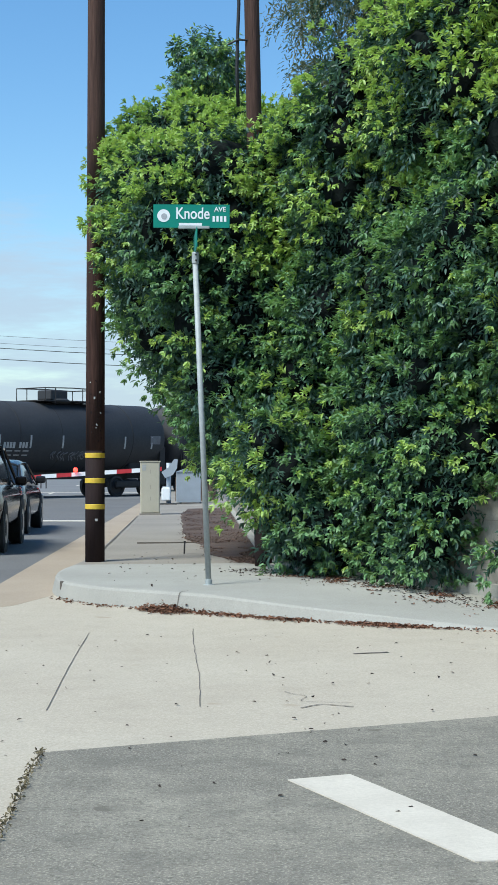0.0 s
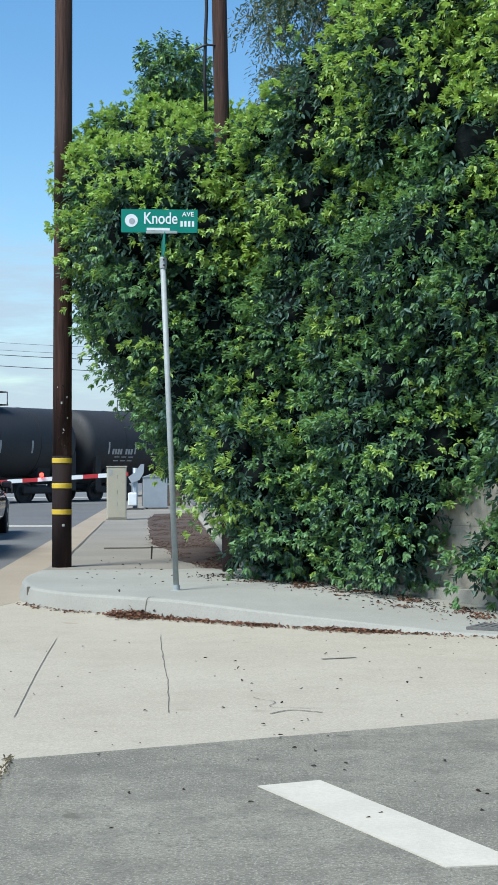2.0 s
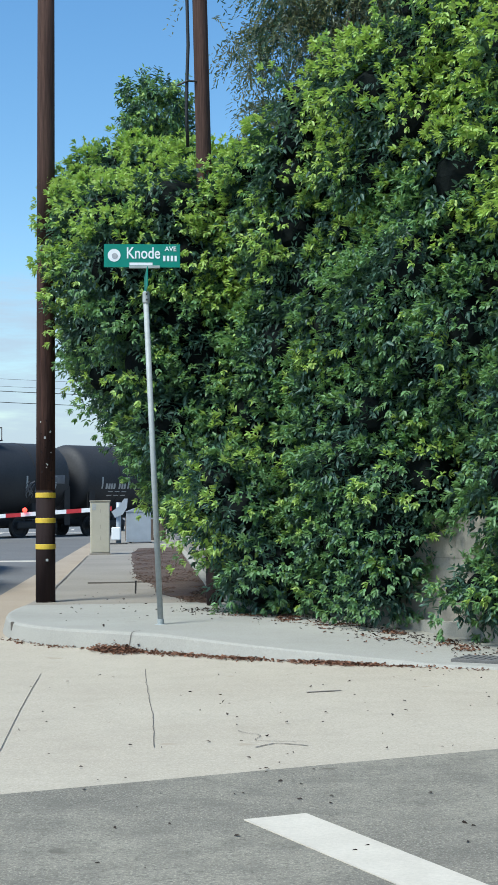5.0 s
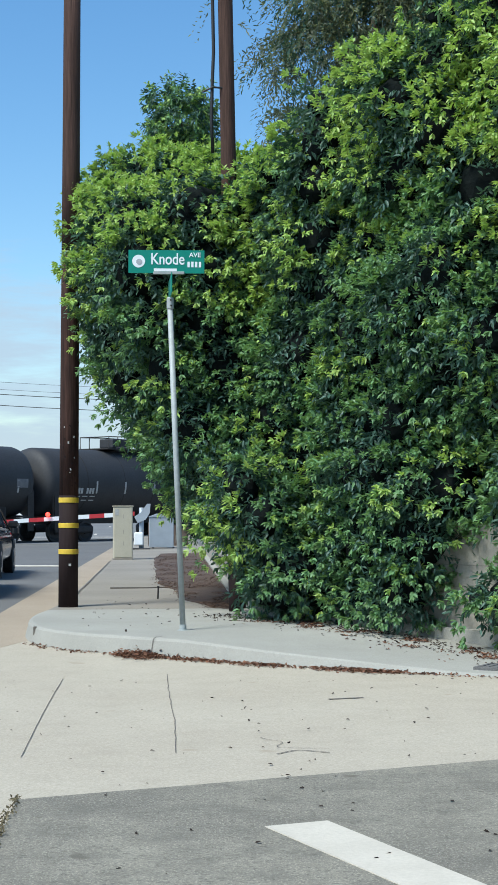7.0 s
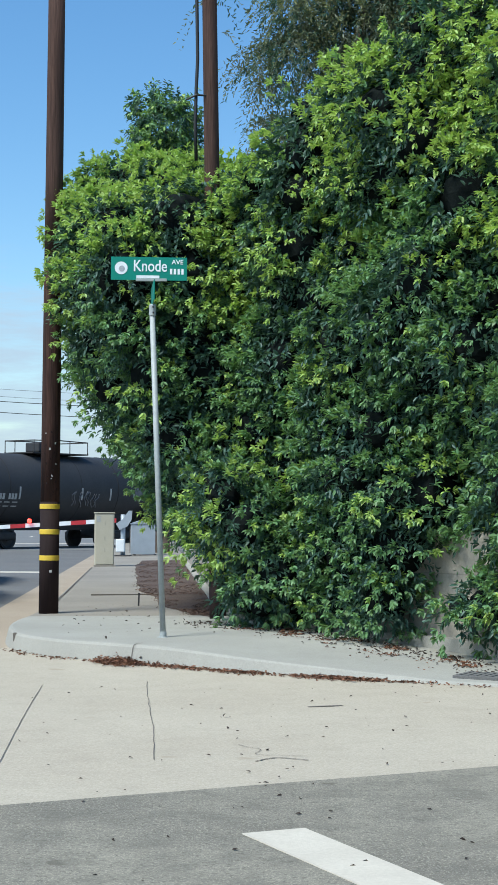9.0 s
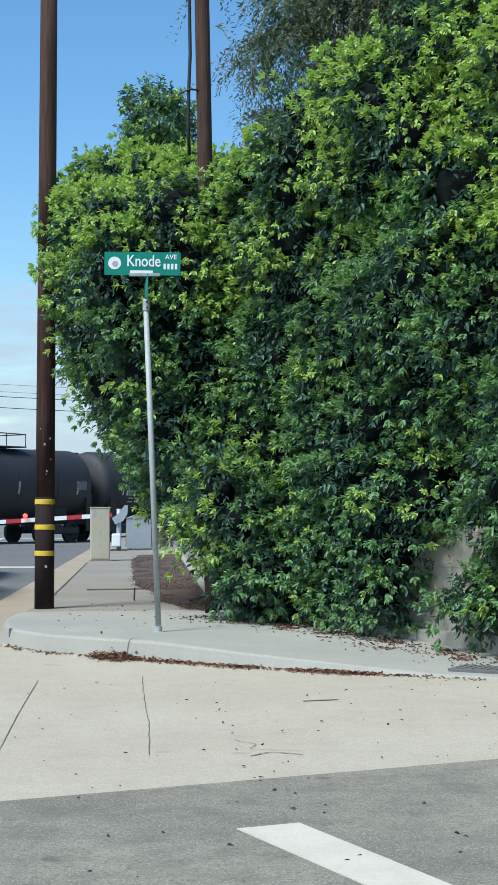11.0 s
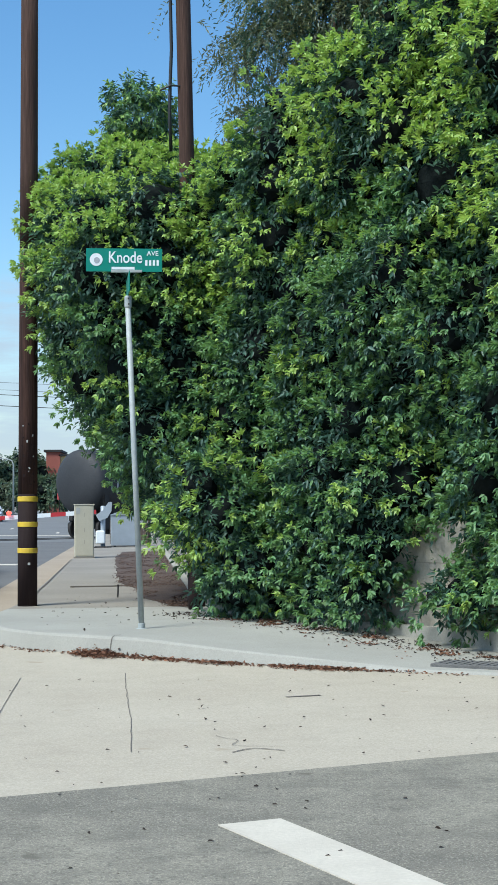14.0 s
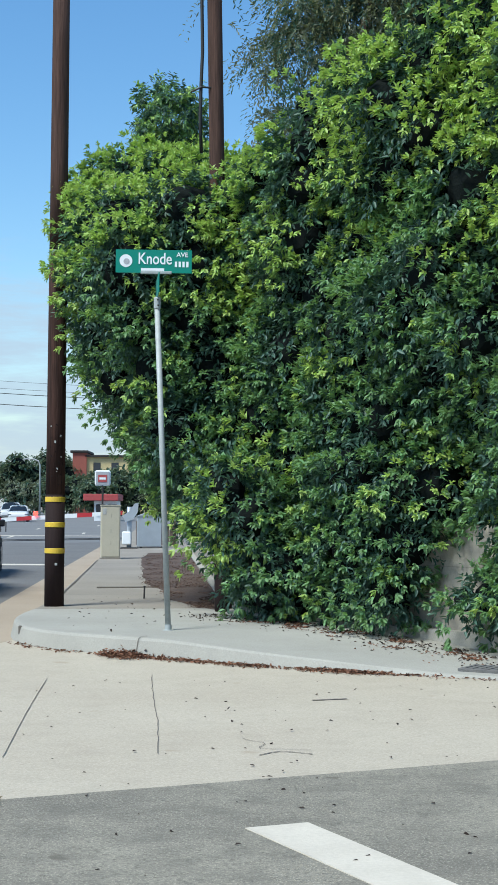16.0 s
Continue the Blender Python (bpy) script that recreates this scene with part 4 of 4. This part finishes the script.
    oo = [0.1, 0.3, 0.7, 1.27, 1.74, 2.17, 2.12, 1.86, 1.25]
    y = 18.2
    while y < 27.5:
        far = min(max((y - 21.0) / 8.0, 0), 0.6)
        z = 1.75
        while z < 5.2:
            r = rng.uniform(0.34, 0.58)
            o = float(np.interp(z, zz, oo)) * (1 - far) + rng.uniform(-0.12, 0.12)
            if y < 18.9:
                o *= 0.82
            x = wall_x(y) - o + r
            bl.append((x, y + rng.uniform(-0.2, 0.2), z, r))
            while x + 0.7 < wall_x(y) + 0.6:
                x += 0.7
                bl.append((x, y + rng.uniform(-0.2, 0.2), z + (0.2 if z > 4.8 else 0), rng.uniform(0.5, 0.7)))
            z += rng.uniform(0.5, 0.7)
        y += 0.75
    # rounded crown of the overhang
    for x, y, z in ((-1.5, 19.9, 5.15), (-1.32, 20.0, 5.42), (-1.08, 20.1, 5.58), (-0.8, 20.0, 5.52), (-0.5, 19.8, 5.42), (-0.15, 19.4, 5.32)):
        bl.append((x, y, z, 0.4))
        bl.append((x + 0.1, y + 1.3, z + 0.12, 0.42))
    # sprays hanging low over the wall
    for k in range(22):
        s = 0.45 + 0.24 * k
        if 2.8 < s < 3.55:
            continue
        q = FRONT_A + FRONT_D * s + FRONT_N * rng.uniform(0.0, 0.14)
        bl.append((q[0], q[1], hedge_low(s) + rng.uniform(0.0, 0.2), rng.uniform(0.16, 0.26)))
    # low bushy skirt at the corner
    for x, y, z, r in ((0.2, 17.0, 1.6, 0.3), (0.1, 17.05, 1.42, 0.24), (0.42, 16.95, 1.12, 0.28), (0.6, 16.8, 0.75, 0.32), (0.44, 16.8, 1.3, 0.36), (0.8, 16.6, 0.8, 0.34), (0.62, 16.85, 0.45, 0.22), (0.16, 17.55, 1.25, 0.28), (0.24, 17.5, 0.9, 0.22)):
        bl.append((x, y, z, r))
    return np.array(bl)


def branchlets(pts, nrm, rng, bright, rosettes=9, leaves=7, length=0.36, leaf=0.074, droop=0.28):
    """Arching branchlets, each with whorls of leaves that turn paler towards its tip: leaf bases, directions, sides, sizes and kinds."""
    n = len(pts)
    up = np.array([0, 0, 1.0])
    d0 = unit(nrm * 0.85 + up * 0.38 + rng.normal(size=(n, 3)) * 0.33)
    a = unit(np.cross(d0, up + 0.01))
    b = np.cross(a, d0)
    ln = length * rng.uniform(0.6, 1.3, n)
    tone = rng.random(n)
    out = [[], [], [], [], []]
    for i in range(rosettes):
        t = 0.18 + 0.82 * (i + rng.random(n) * 0.6) / rosettes
        spread = ln * 0.42 * np.sin(np.clip(t, 0, 1) * 2.6)
        w = rng.uniform(0, 2 * math.pi, n)
        off = (a * np.cos(w)[:, None] + b * (0.6 * np.sin(w))[:, None]) * (spread * (i < rosettes - 1))[:, None]
        c = pts + d0 * (ln * t)[:, None] - up * (droop * ln * t * t)[:, None] + off
        axis = unit(d0 + off / (ln[:, None] + 1e-6) * 1.3 - up * (droop * 1.6 * t)[:, None] + rng.normal(size=(n, 3)) * 0.15)
        e1 = unit(np.cross(axis, up + rng.normal(size=(n, 3)) * 0.05))
        e2 = np.cross(e1, axis)
        ph = rng.uniform(0, 2 * math.pi, n)
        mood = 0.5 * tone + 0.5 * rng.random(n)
        # Paler tips are young growth, and draw lit clumps over dark depths.
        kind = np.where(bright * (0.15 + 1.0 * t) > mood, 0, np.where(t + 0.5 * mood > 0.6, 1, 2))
        for k in range(leaves):
            g = ph + 2.4 * k
            lift = 0.25 + 0.75 * k / leaves
            dr = unit(axis * (0.45 + 0.8 * lift) + (e1 * np.cos(g)[:, None] + e2 * np.sin(g)[:, None]) * 0.7 - up * 0.22 + rng.normal(size=(n, 3)) * 0.12)
            sd = np.cross(dr, up + axis * 0.5 + rng.normal(size=(n, 3)) * 0.25)
            base = c + axis * (0.05 * (k / leaves - 0.5))
            for o, x in zip(out, (base, dr, sd, leaf * rng.uniform(0.7, 1.2, n) * (1.1 - 0.4 * k / leaves), kind)):
                o.append(x)
    return [np.concatenate(o) for o in out]


def build_hedge():
    rng = np.random.default_rng(11)
    bl = hedge_blobs(rng)
    h = thing("hedge", "tall dense ficus hedge of glossy green leaves overgrowing the wall", "hedge")
    # Near-black balls behind the leaves draw the shade of the gaps.
    part("shaded_core", core_mesh(bl, 0.64), "core", h, "near-black filler balls, the hedge's inner shade put into their colour")

    def seen(p, d):
        to = unit(np.array([0, 0, 1.4]) - p)
        return (np.sum(d * to, axis=1) > -0.35) | (d[:, 2] > 0.5)
    small = bl.copy()
    small[:, 3] *= 0.82
    p, n = shell_points(small, 26, rng, seen)
    gap = np.array([noise.noise(Vector(q) * 1.6 + Vector((5, 2, 1))) for q in p])
    keep = (gap > -0.2) | (rng.random(len(p)) < 0.4)
    p, n = p[keep], n[keep]
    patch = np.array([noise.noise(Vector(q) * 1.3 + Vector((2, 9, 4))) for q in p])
    # Leaves set paler with height and on the crown, standing for light from above.
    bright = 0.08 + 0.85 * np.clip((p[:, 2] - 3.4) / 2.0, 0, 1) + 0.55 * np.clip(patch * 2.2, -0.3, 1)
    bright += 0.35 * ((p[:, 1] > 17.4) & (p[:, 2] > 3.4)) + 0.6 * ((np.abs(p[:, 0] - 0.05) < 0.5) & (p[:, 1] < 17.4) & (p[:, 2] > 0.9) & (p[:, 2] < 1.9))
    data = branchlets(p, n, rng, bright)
    ob = new("leaves", leaf_mesh("leaves", *data, ["leaf_young_lit", "leaf", "leaf_old_shaded"], width=0.42))
    ob.parent = h
    tagged(ob, "glossy pointed green leaves in whorls on arching shoots", kind="stuff")
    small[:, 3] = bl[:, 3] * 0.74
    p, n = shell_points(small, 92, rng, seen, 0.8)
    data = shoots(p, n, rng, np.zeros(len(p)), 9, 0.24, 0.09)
    # Dark tone on nearly all inner leaves paints the shade between the clumps.
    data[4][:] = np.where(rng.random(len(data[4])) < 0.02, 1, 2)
    ob = new("inner_leaves", leaf_mesh("inner_leaves", *data, ["leaf_young_lit", "leaf", "leaf_old_shaded"]))
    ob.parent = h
    tagged(ob, "older leaves inside the hedge, darkened in colour for the shade there", kind="stuff")
    for x, y, lean in ((0.85, 17.9, 0.1), (0.75, 19.5, -0.15), (2.9, 16.4, 0.05), (0.6, 22, -0.2)):
        part("trunk", tube(B(), [(x, y, 0.1), (x + lean, y, 0.9), (x + lean * 3, y + 0.1, 2.2), (x + lean * 4, y + 0.2, 4.2)], [0.09, 0.08, 0.06, 0.03], 10), "bark", h, smooth=True)


build_hedge()


def build_tree(name, label, base, trunk_top, blobs, mats, density, leaves, length, leaf, droop, seed, young=0.2, core=0.0, trunk_r=0.15, width=0.36):
    rng = np.random.default_rng(seed)
    t = thing(name, label, "tree")
    base, top = Vector(base), Vector(trunk_top)
    part("trunk", tube(B(), [base, base.lerp(top, 0.5) + Vector((0.1, 0, 0)), top], [trunk_r, trunk_r * 0.75, trunk_r * 0.4], 10), "bark", t, smooth=True)
    bl = np.array(blobs)
    for x, y, z, r in blobs[:8]:
        part("limb", tube(B(), [base.lerp(top, 0.7), Vector((x, y, z)).lerp(top, 0.4) + Vector((0, 0, 0.1)), (x, y, z)], [trunk_r * 0.4, trunk_r * 0.25, trunk_r * 0.08], 6), "bark", t, smooth=True)
    if core:
        # The same near-black balls put shade inside the crown.
        part("shaded_core", core_mesh(bl, core), "core", t)
    p, n = shell_points(bl, density, rng, None, 0.85)
    data = shoots(p, n, rng, np.full(len(p), young), leaves, length, leaf, droop)
    ob = new("crown", leaf_mesh("crown", *data, mats, width=width))
    ob.parent = t
    tagged(ob, kind="stuff")
    return t


def blob_cloud(c, size, k, r0, r1, seed):
    rng = np.random.default_rng(seed)
    out = []
    for _ in range(k):
        d = unit(rng.normal(size=3)) * rng.random() ** 0.4
        out.append((c[0] + d[0] * size[0], c[1] + d[1] * size[1], c[2] + d[2] * size[2], rng.uniform(r0, r1)))
    return out


build_tree("ficus_tree", "young ficus tree rising above the hedge top", (0.5, 25.2, 0.1), (-0.7, 25.2, 7.4),
           blob_cloud((-0.66, 25.2, 7.6), (0.42, 0.4, 0.36), 10, 0.16, 0.3, 4) + [(-1.0, 25.1, 7.95, 0.16), (-0.72, 25.2, 8.1, 0.14), (-0.35, 25.2, 7.95, 0.14), (-0.5, 25.2, 7.2, 0.34), (-0.8, 25.2, 7.1, 0.3)],
           ["leaf_young_lit", "leaf", "leaf_old_shaded"], 120, 11, 0.24, 0.10, 0.15, 21, 0.02, 0.0, 0.06)
build_tree("willowy_tree", "tall olive-green tree with thin drooping branches behind the hedge", (3.6, 33, 0), (3.2, 33, 11.8),
           blob_cloud((3.7, 33.8, 11.9), (1.9, 1.2, 2.6), 30, 0.35, 0.75, 6) + blob_cloud((1.7, 33.2, 11.2), (0.6, 0.8, 2.1), 8, 0.15, 0.38, 9) + blob_cloud((0.4, 33.0, 12.2), (0.55, 0.5, 2.0), 6, 0.05, 0.08, 15),
           ["leaf_olive", "leaf_grey", "leaf_old_shaded"], 48, 20, 0.8, 0.12, 1.1, 22, 0.3, 0.0, 0.12, 0.3)
for i, (x, y, z, r, mat) in enumerate([(-52, 250, 4.5, 3.0, "leaf_far"), (-44, 262, 5.5, 3.4, "leaf_far"), (-37, 245, 5.0, 3.2, "leaf_far"), (-31, 255, 6.2, 3.6, "leaf_far"), (-26.5, 240, 3.2, 2.2, "leaf_grey"),
                                       (-19, 215, 3.4, 2.2, "leaf_far"), (-15.5, 210, 3.0, 2.0, "leaf_far"), (-11, 214, 3.2, 2.4, "leaf_far"), (-61, 240, 5, 3.5, "leaf_far"), (-7, 212, 3.2, 2.4, "leaf_far"), (-70, 250, 5.5, 3.8, "leaf_far"), (-80, 255, 5.5, 4.0, "leaf_far"), (-22, 225, 3.6, 2.4, "leaf_far"), (-26, 262, 6.8, 3.4, "leaf_far"), (-35, 258, 6.0, 3.2, "leaf_far"), (-17, 232, 4.2, 2.6, "leaf_far"), (-13, 228, 4.0, 2.6, "leaf_far"), (-48, 256, 4.8, 3.0, "leaf_far"), (-30, 246, 3.2, 2.6, "leaf_grey")]):
    build_tree("tree", "distant leafy street tree" if mat == "leaf_far" else "distant grey-green shrubby tree", (x, y, 0), (x, y, z), blob_cloud((x, y, z), (r * 0.9, r * 0.8, r * 0.75), 11, r * 0.3, r * 0.5, 40 + i),
               [mat, mat, "leaf_old_shaded"], 4.0, 6, 1.0, 0.55, 0.3, 60 + i, 0.6, 0.85, 0.25, 0.5)


# ---- distance beyond the crossing ----
def build_distance():
    b = thing("apartment_building", "yellow and red stucco building beyond the trees", "building", pose(-21.7, 262, 0, 0, 0, 0))
    part("end_wall", box(B(), -1.2, 0, 0, 1.1, 12, 10.3, 0), "stucco_red", b, "red stucco stair tower")
    part("wall", box(B(), 1.1, 0.5, 0, 30, 12, 9.6, 0), "stucco_yellow", b, "yellow stucco wall")
    part("roof", box(B(), 0.8, 0, 9.6, 30.3, 12.3, 9.95, 0.05), "steel", b, "thin dark flat roof edge")
    part("roof", box(B(), -1.6, -0.3, 10.3, 1.4, 12.3, 10.7, 0.05), "steel", b)
    for k in range(9):
        for z in (4.2, 7.2):
            wi = part("window", box(B(), 2.2 + 3 * k, 0.42, z, 3.4 + 3 * k, 0.5, z + 1.5, 0), "window_far", b)
            part("window_frame", box(B(), 2.1 + 3 * k, 0.44, z - 0.1, 3.5 + 3 * k, 0.49, z, 0), "white", wi)
    s = thing("roadside_shop", "low shop with a red fascia beyond the crossing", "shop", pose(-10.6, 152, 0))
    part("wall", box(B(), -0.6, 0.3, 0, 1.5, 8, 2.0, 0), "white", s)
    part("fascia", box(B(), -1.6, -0.3, 1.95, 1.75, 8.3, 2.6, 0.05), "roof_red", s, "red fascia")
    for k in range(2):
        part("window", box(B(), -0.4 + 1.1 * k, 0.22, 0.5, 0.5 + 1.1 * k, 0.3, 1.6, 0), "window_far", s)
    g = thing("pole_sign", "white rounded roadside sign with a red emblem", "sign", pose(-10.1, 148, -0.18))
    part("pole", tube(B(), [(0, 0, 0), (0, 0, 3.6)], 0.09, 10), "steel", g)
    part("sign_box", box(B(), -0.75, -0.15, 3.5, 0.75, 0.15, 5.0, 0.2), "white", g)
    part("sign_border", box(B(), -0.62, -0.17, 3.65, 0.62, -0.15, 4.85, 0.0), "seal", g)
    part("emblem", box(B(), -0.42, -0.2, 3.85, 0.42, -0.17, 4.55, 0.0), "roof_red", g, "dark red emblem shape")
    part("emblem_bar", box(B(), -0.3, -0.22, 4.1, 0.3, -0.2, 4.3, 0.0), "white", g)
    l = thing("street_lamp", "grey curved-arm street lamp", "street lamp", pose(-21.6, 200, 0))
    part("pole", tube(B(), [(0, 0, 0), (0, 0, 6.6), (-0.2, 0, 7.1), (-0.8, 0, 7.35), (-1.6, 0, 7.4)], [0.12, 0.1, 0.09, 0.08, 0.07], 8), "galv", l, smooth=True)
    part("lamp_head", box(B(), -2.1, -0.15, 7.3, -1.5, 0.15, 7.48, 0.05), "galv", l)
    for x in (-40, 20):
        u = thing("utility_pole", "distant wooden pole carrying the overhead wires", "utility pole", pose(x, 128, 0))
        part("shaft", tube(B(), [(0, 0, -0.1), (0, 0, 13.5)], [0.16, 0.11], 10), "pole_pale", u, smooth=True)
        part("crossarm", box(B(), -0.06, -1.2, 12.6, 0.06, 1.2, 12.75, 0), "pole_pale", u)
    for k, (z0, z1) in enumerate(((11.9, 11.0), (11.3, 10.35), (10.9, 9.6), (10.0, 8.75))):
        w = thing("overhead_wire", "thin dark overhead wire", "overhead wire", group="overhead wires")
        r = 0.03 if k > 1 else 0.016
        pts = []
        for j in range(13):
            t = j / 12
            pts.append((-40 + 60 * t, 128, z0 + 1.5 - 2.4 * t + (t - 0.5) ** 2 * 4.5 - 1))
        part("wire", tube(B(), pts, r, 6), "wire" if k > 1 else "wire_far", w, smooth=True)


build_distance()


# ---- litter, weeds and small debris ----
def debris(name, label, spots, mat, seed, size=(0.03, 0.07), z=0.0, flat=0.25, parent=None):
    rng = np.random.default_rng(seed)
    P = np.array(spots)
    n = len(P)
    d = rng.normal(size=(n, 3)) * np.array([1, 1, flat])
    s = np.cross(d, np.array([0, 0, 1.0]) + rng.normal(size=(n, 3)) * 0.4)
    me = leaf_mesh(name, P, d, s, rng.uniform(*size, n), np.zeros(n, int), [mat], 0.3, 0.5)
    return tagged(new(name, me), label, "leaf litter", kind="stuff")


def build_litter():
    rng = np.random.default_rng(5)
    K = [k for k in KERB if -2.0 < k.x < 2.3 and k.y < 17]
    pts = []
    for _ in range(15000):
        k = K[rng.integers(len(K))]
        heap = math.exp(-((k.x + 0.80) / 0.16) ** 2) * 1.6 + 0.9 * max(0.0, noise.noise(Vector((k.x * 2.2, 4, 0))) + 0.25) * (k.x > -0.5) + (0.05 if k.x < -1.1 else 0.1)
        if k.x > 1.5:
            heap *= 0.25
        if -1.25 < k.x < -0.95:
            heap *= 0.15
        if rng.random() < heap * 0.8:
            pts.append((k.x + rng.normal() * 0.07, k.y - 0.012 - abs(rng.normal()) * 0.055 * (1 + 1.6 * heap), 0.012 + abs(rng.normal()) * 0.016 * heap))
    debris("gutter_litter", "brown dead leaves heaped along the kerb", pts, "litter", 8, (0.018, 0.044))
    pts = []
    for _ in range(900):
        s, o = rng.uniform(-0.2, 5.0), abs(rng.normal()) * 0.3 + 0.02
        q = FRONT_A + FRONT_D * s + FRONT_N * (0.2 + o)
        pts.append((q[0], q[1], pavement_z(q[0], q[1]) + 0.004))
    for _ in range(60):
        pts.append((rng.uniform(-1.6, 0.1), rng.uniform(15.4, 21), 0.21))
    debris("pavement_litter", "scattered dark dead leaves on the pavement", pts, "litter_dark", 9, (0.012, 0.045))
    pts = [(rng.uniform(-1.8, 2.6), rng.uniform(6, 13), 0.0135) for _ in range(150)]
    debris("loose_leaves", "few stray dark leaves on the concrete and asphalt", pts, "litter_dark", 10, (0.012, 0.036), flat=0.06)
    pts = []
    for _ in range(9000):
        y = 18.3 + 22 * rng.random() ** 1.5
        x = wall_x(y) - rng.uniform(0.05, min(1.1, 0.25 + 0.12 * (y - 18)) + 0.08) - abs(rng.normal()) * 0.06
        if noise.noise(Vector((x * 2.2, y * 0.9, 1))) > -0.12:
            pts.append((x, y, 0.208 + 0.008 * rng.random()))
    debris("bed_litter", "brown leaf litter covering the planting bed", pts, "litter_bed", 12, (0.012, 0.034), flat=0.1)
    pts = []
    for _ in range(2600):
        s = 0.6 + 4.4 * rng.random()
        o = 0.1 + abs(rng.normal()) * 0.22 + 0.25 * (noise.noise(Vector((s * 2.5, 7, 0))) > 0.1)
        q = FRONT_A + FRONT_D * s + FRONT_N * (0.2 + o)
        if noise.noise(Vector((q[0] * 4, q[1] * 4, 3))) > 0.05:
            pts.append((q[0], q[1], pavement_z(q[0], q[1]) + 0.005))
    debris("swept_litter", "reddish brown leaves drifted along the footing of the wall", pts, "litter", 17, (0.015, 0.045))
    pts = []
    for _ in range(420):
        t = rng.random()
        pts.append((-1.0 + 0.09 * t + rng.normal() * 0.012, 7.6 - 2.3 * t, 0.02 + 0.01 * rng.random()))
    w = debris("joint_weeds", "dry weeds growing in the joint of the concrete", pts, "weed", 14, (0.008, 0.026), flat=0.9)
    w["category"] = "weeds"


build_litter()


# ---- motion ----
def motions():
    head = -0.08
    for k, car in enumerate(train):
        rows = []
        for t in (0, 4, 8, 12, 16):
            p = ORIGIN + TRACK * (head - (k - 1) * PITCH + SPEED * t)
            rows.append((t, pose(p.x, p.y, -0.02, 0, 0, 50)))
        walk(car, rows)


motions()
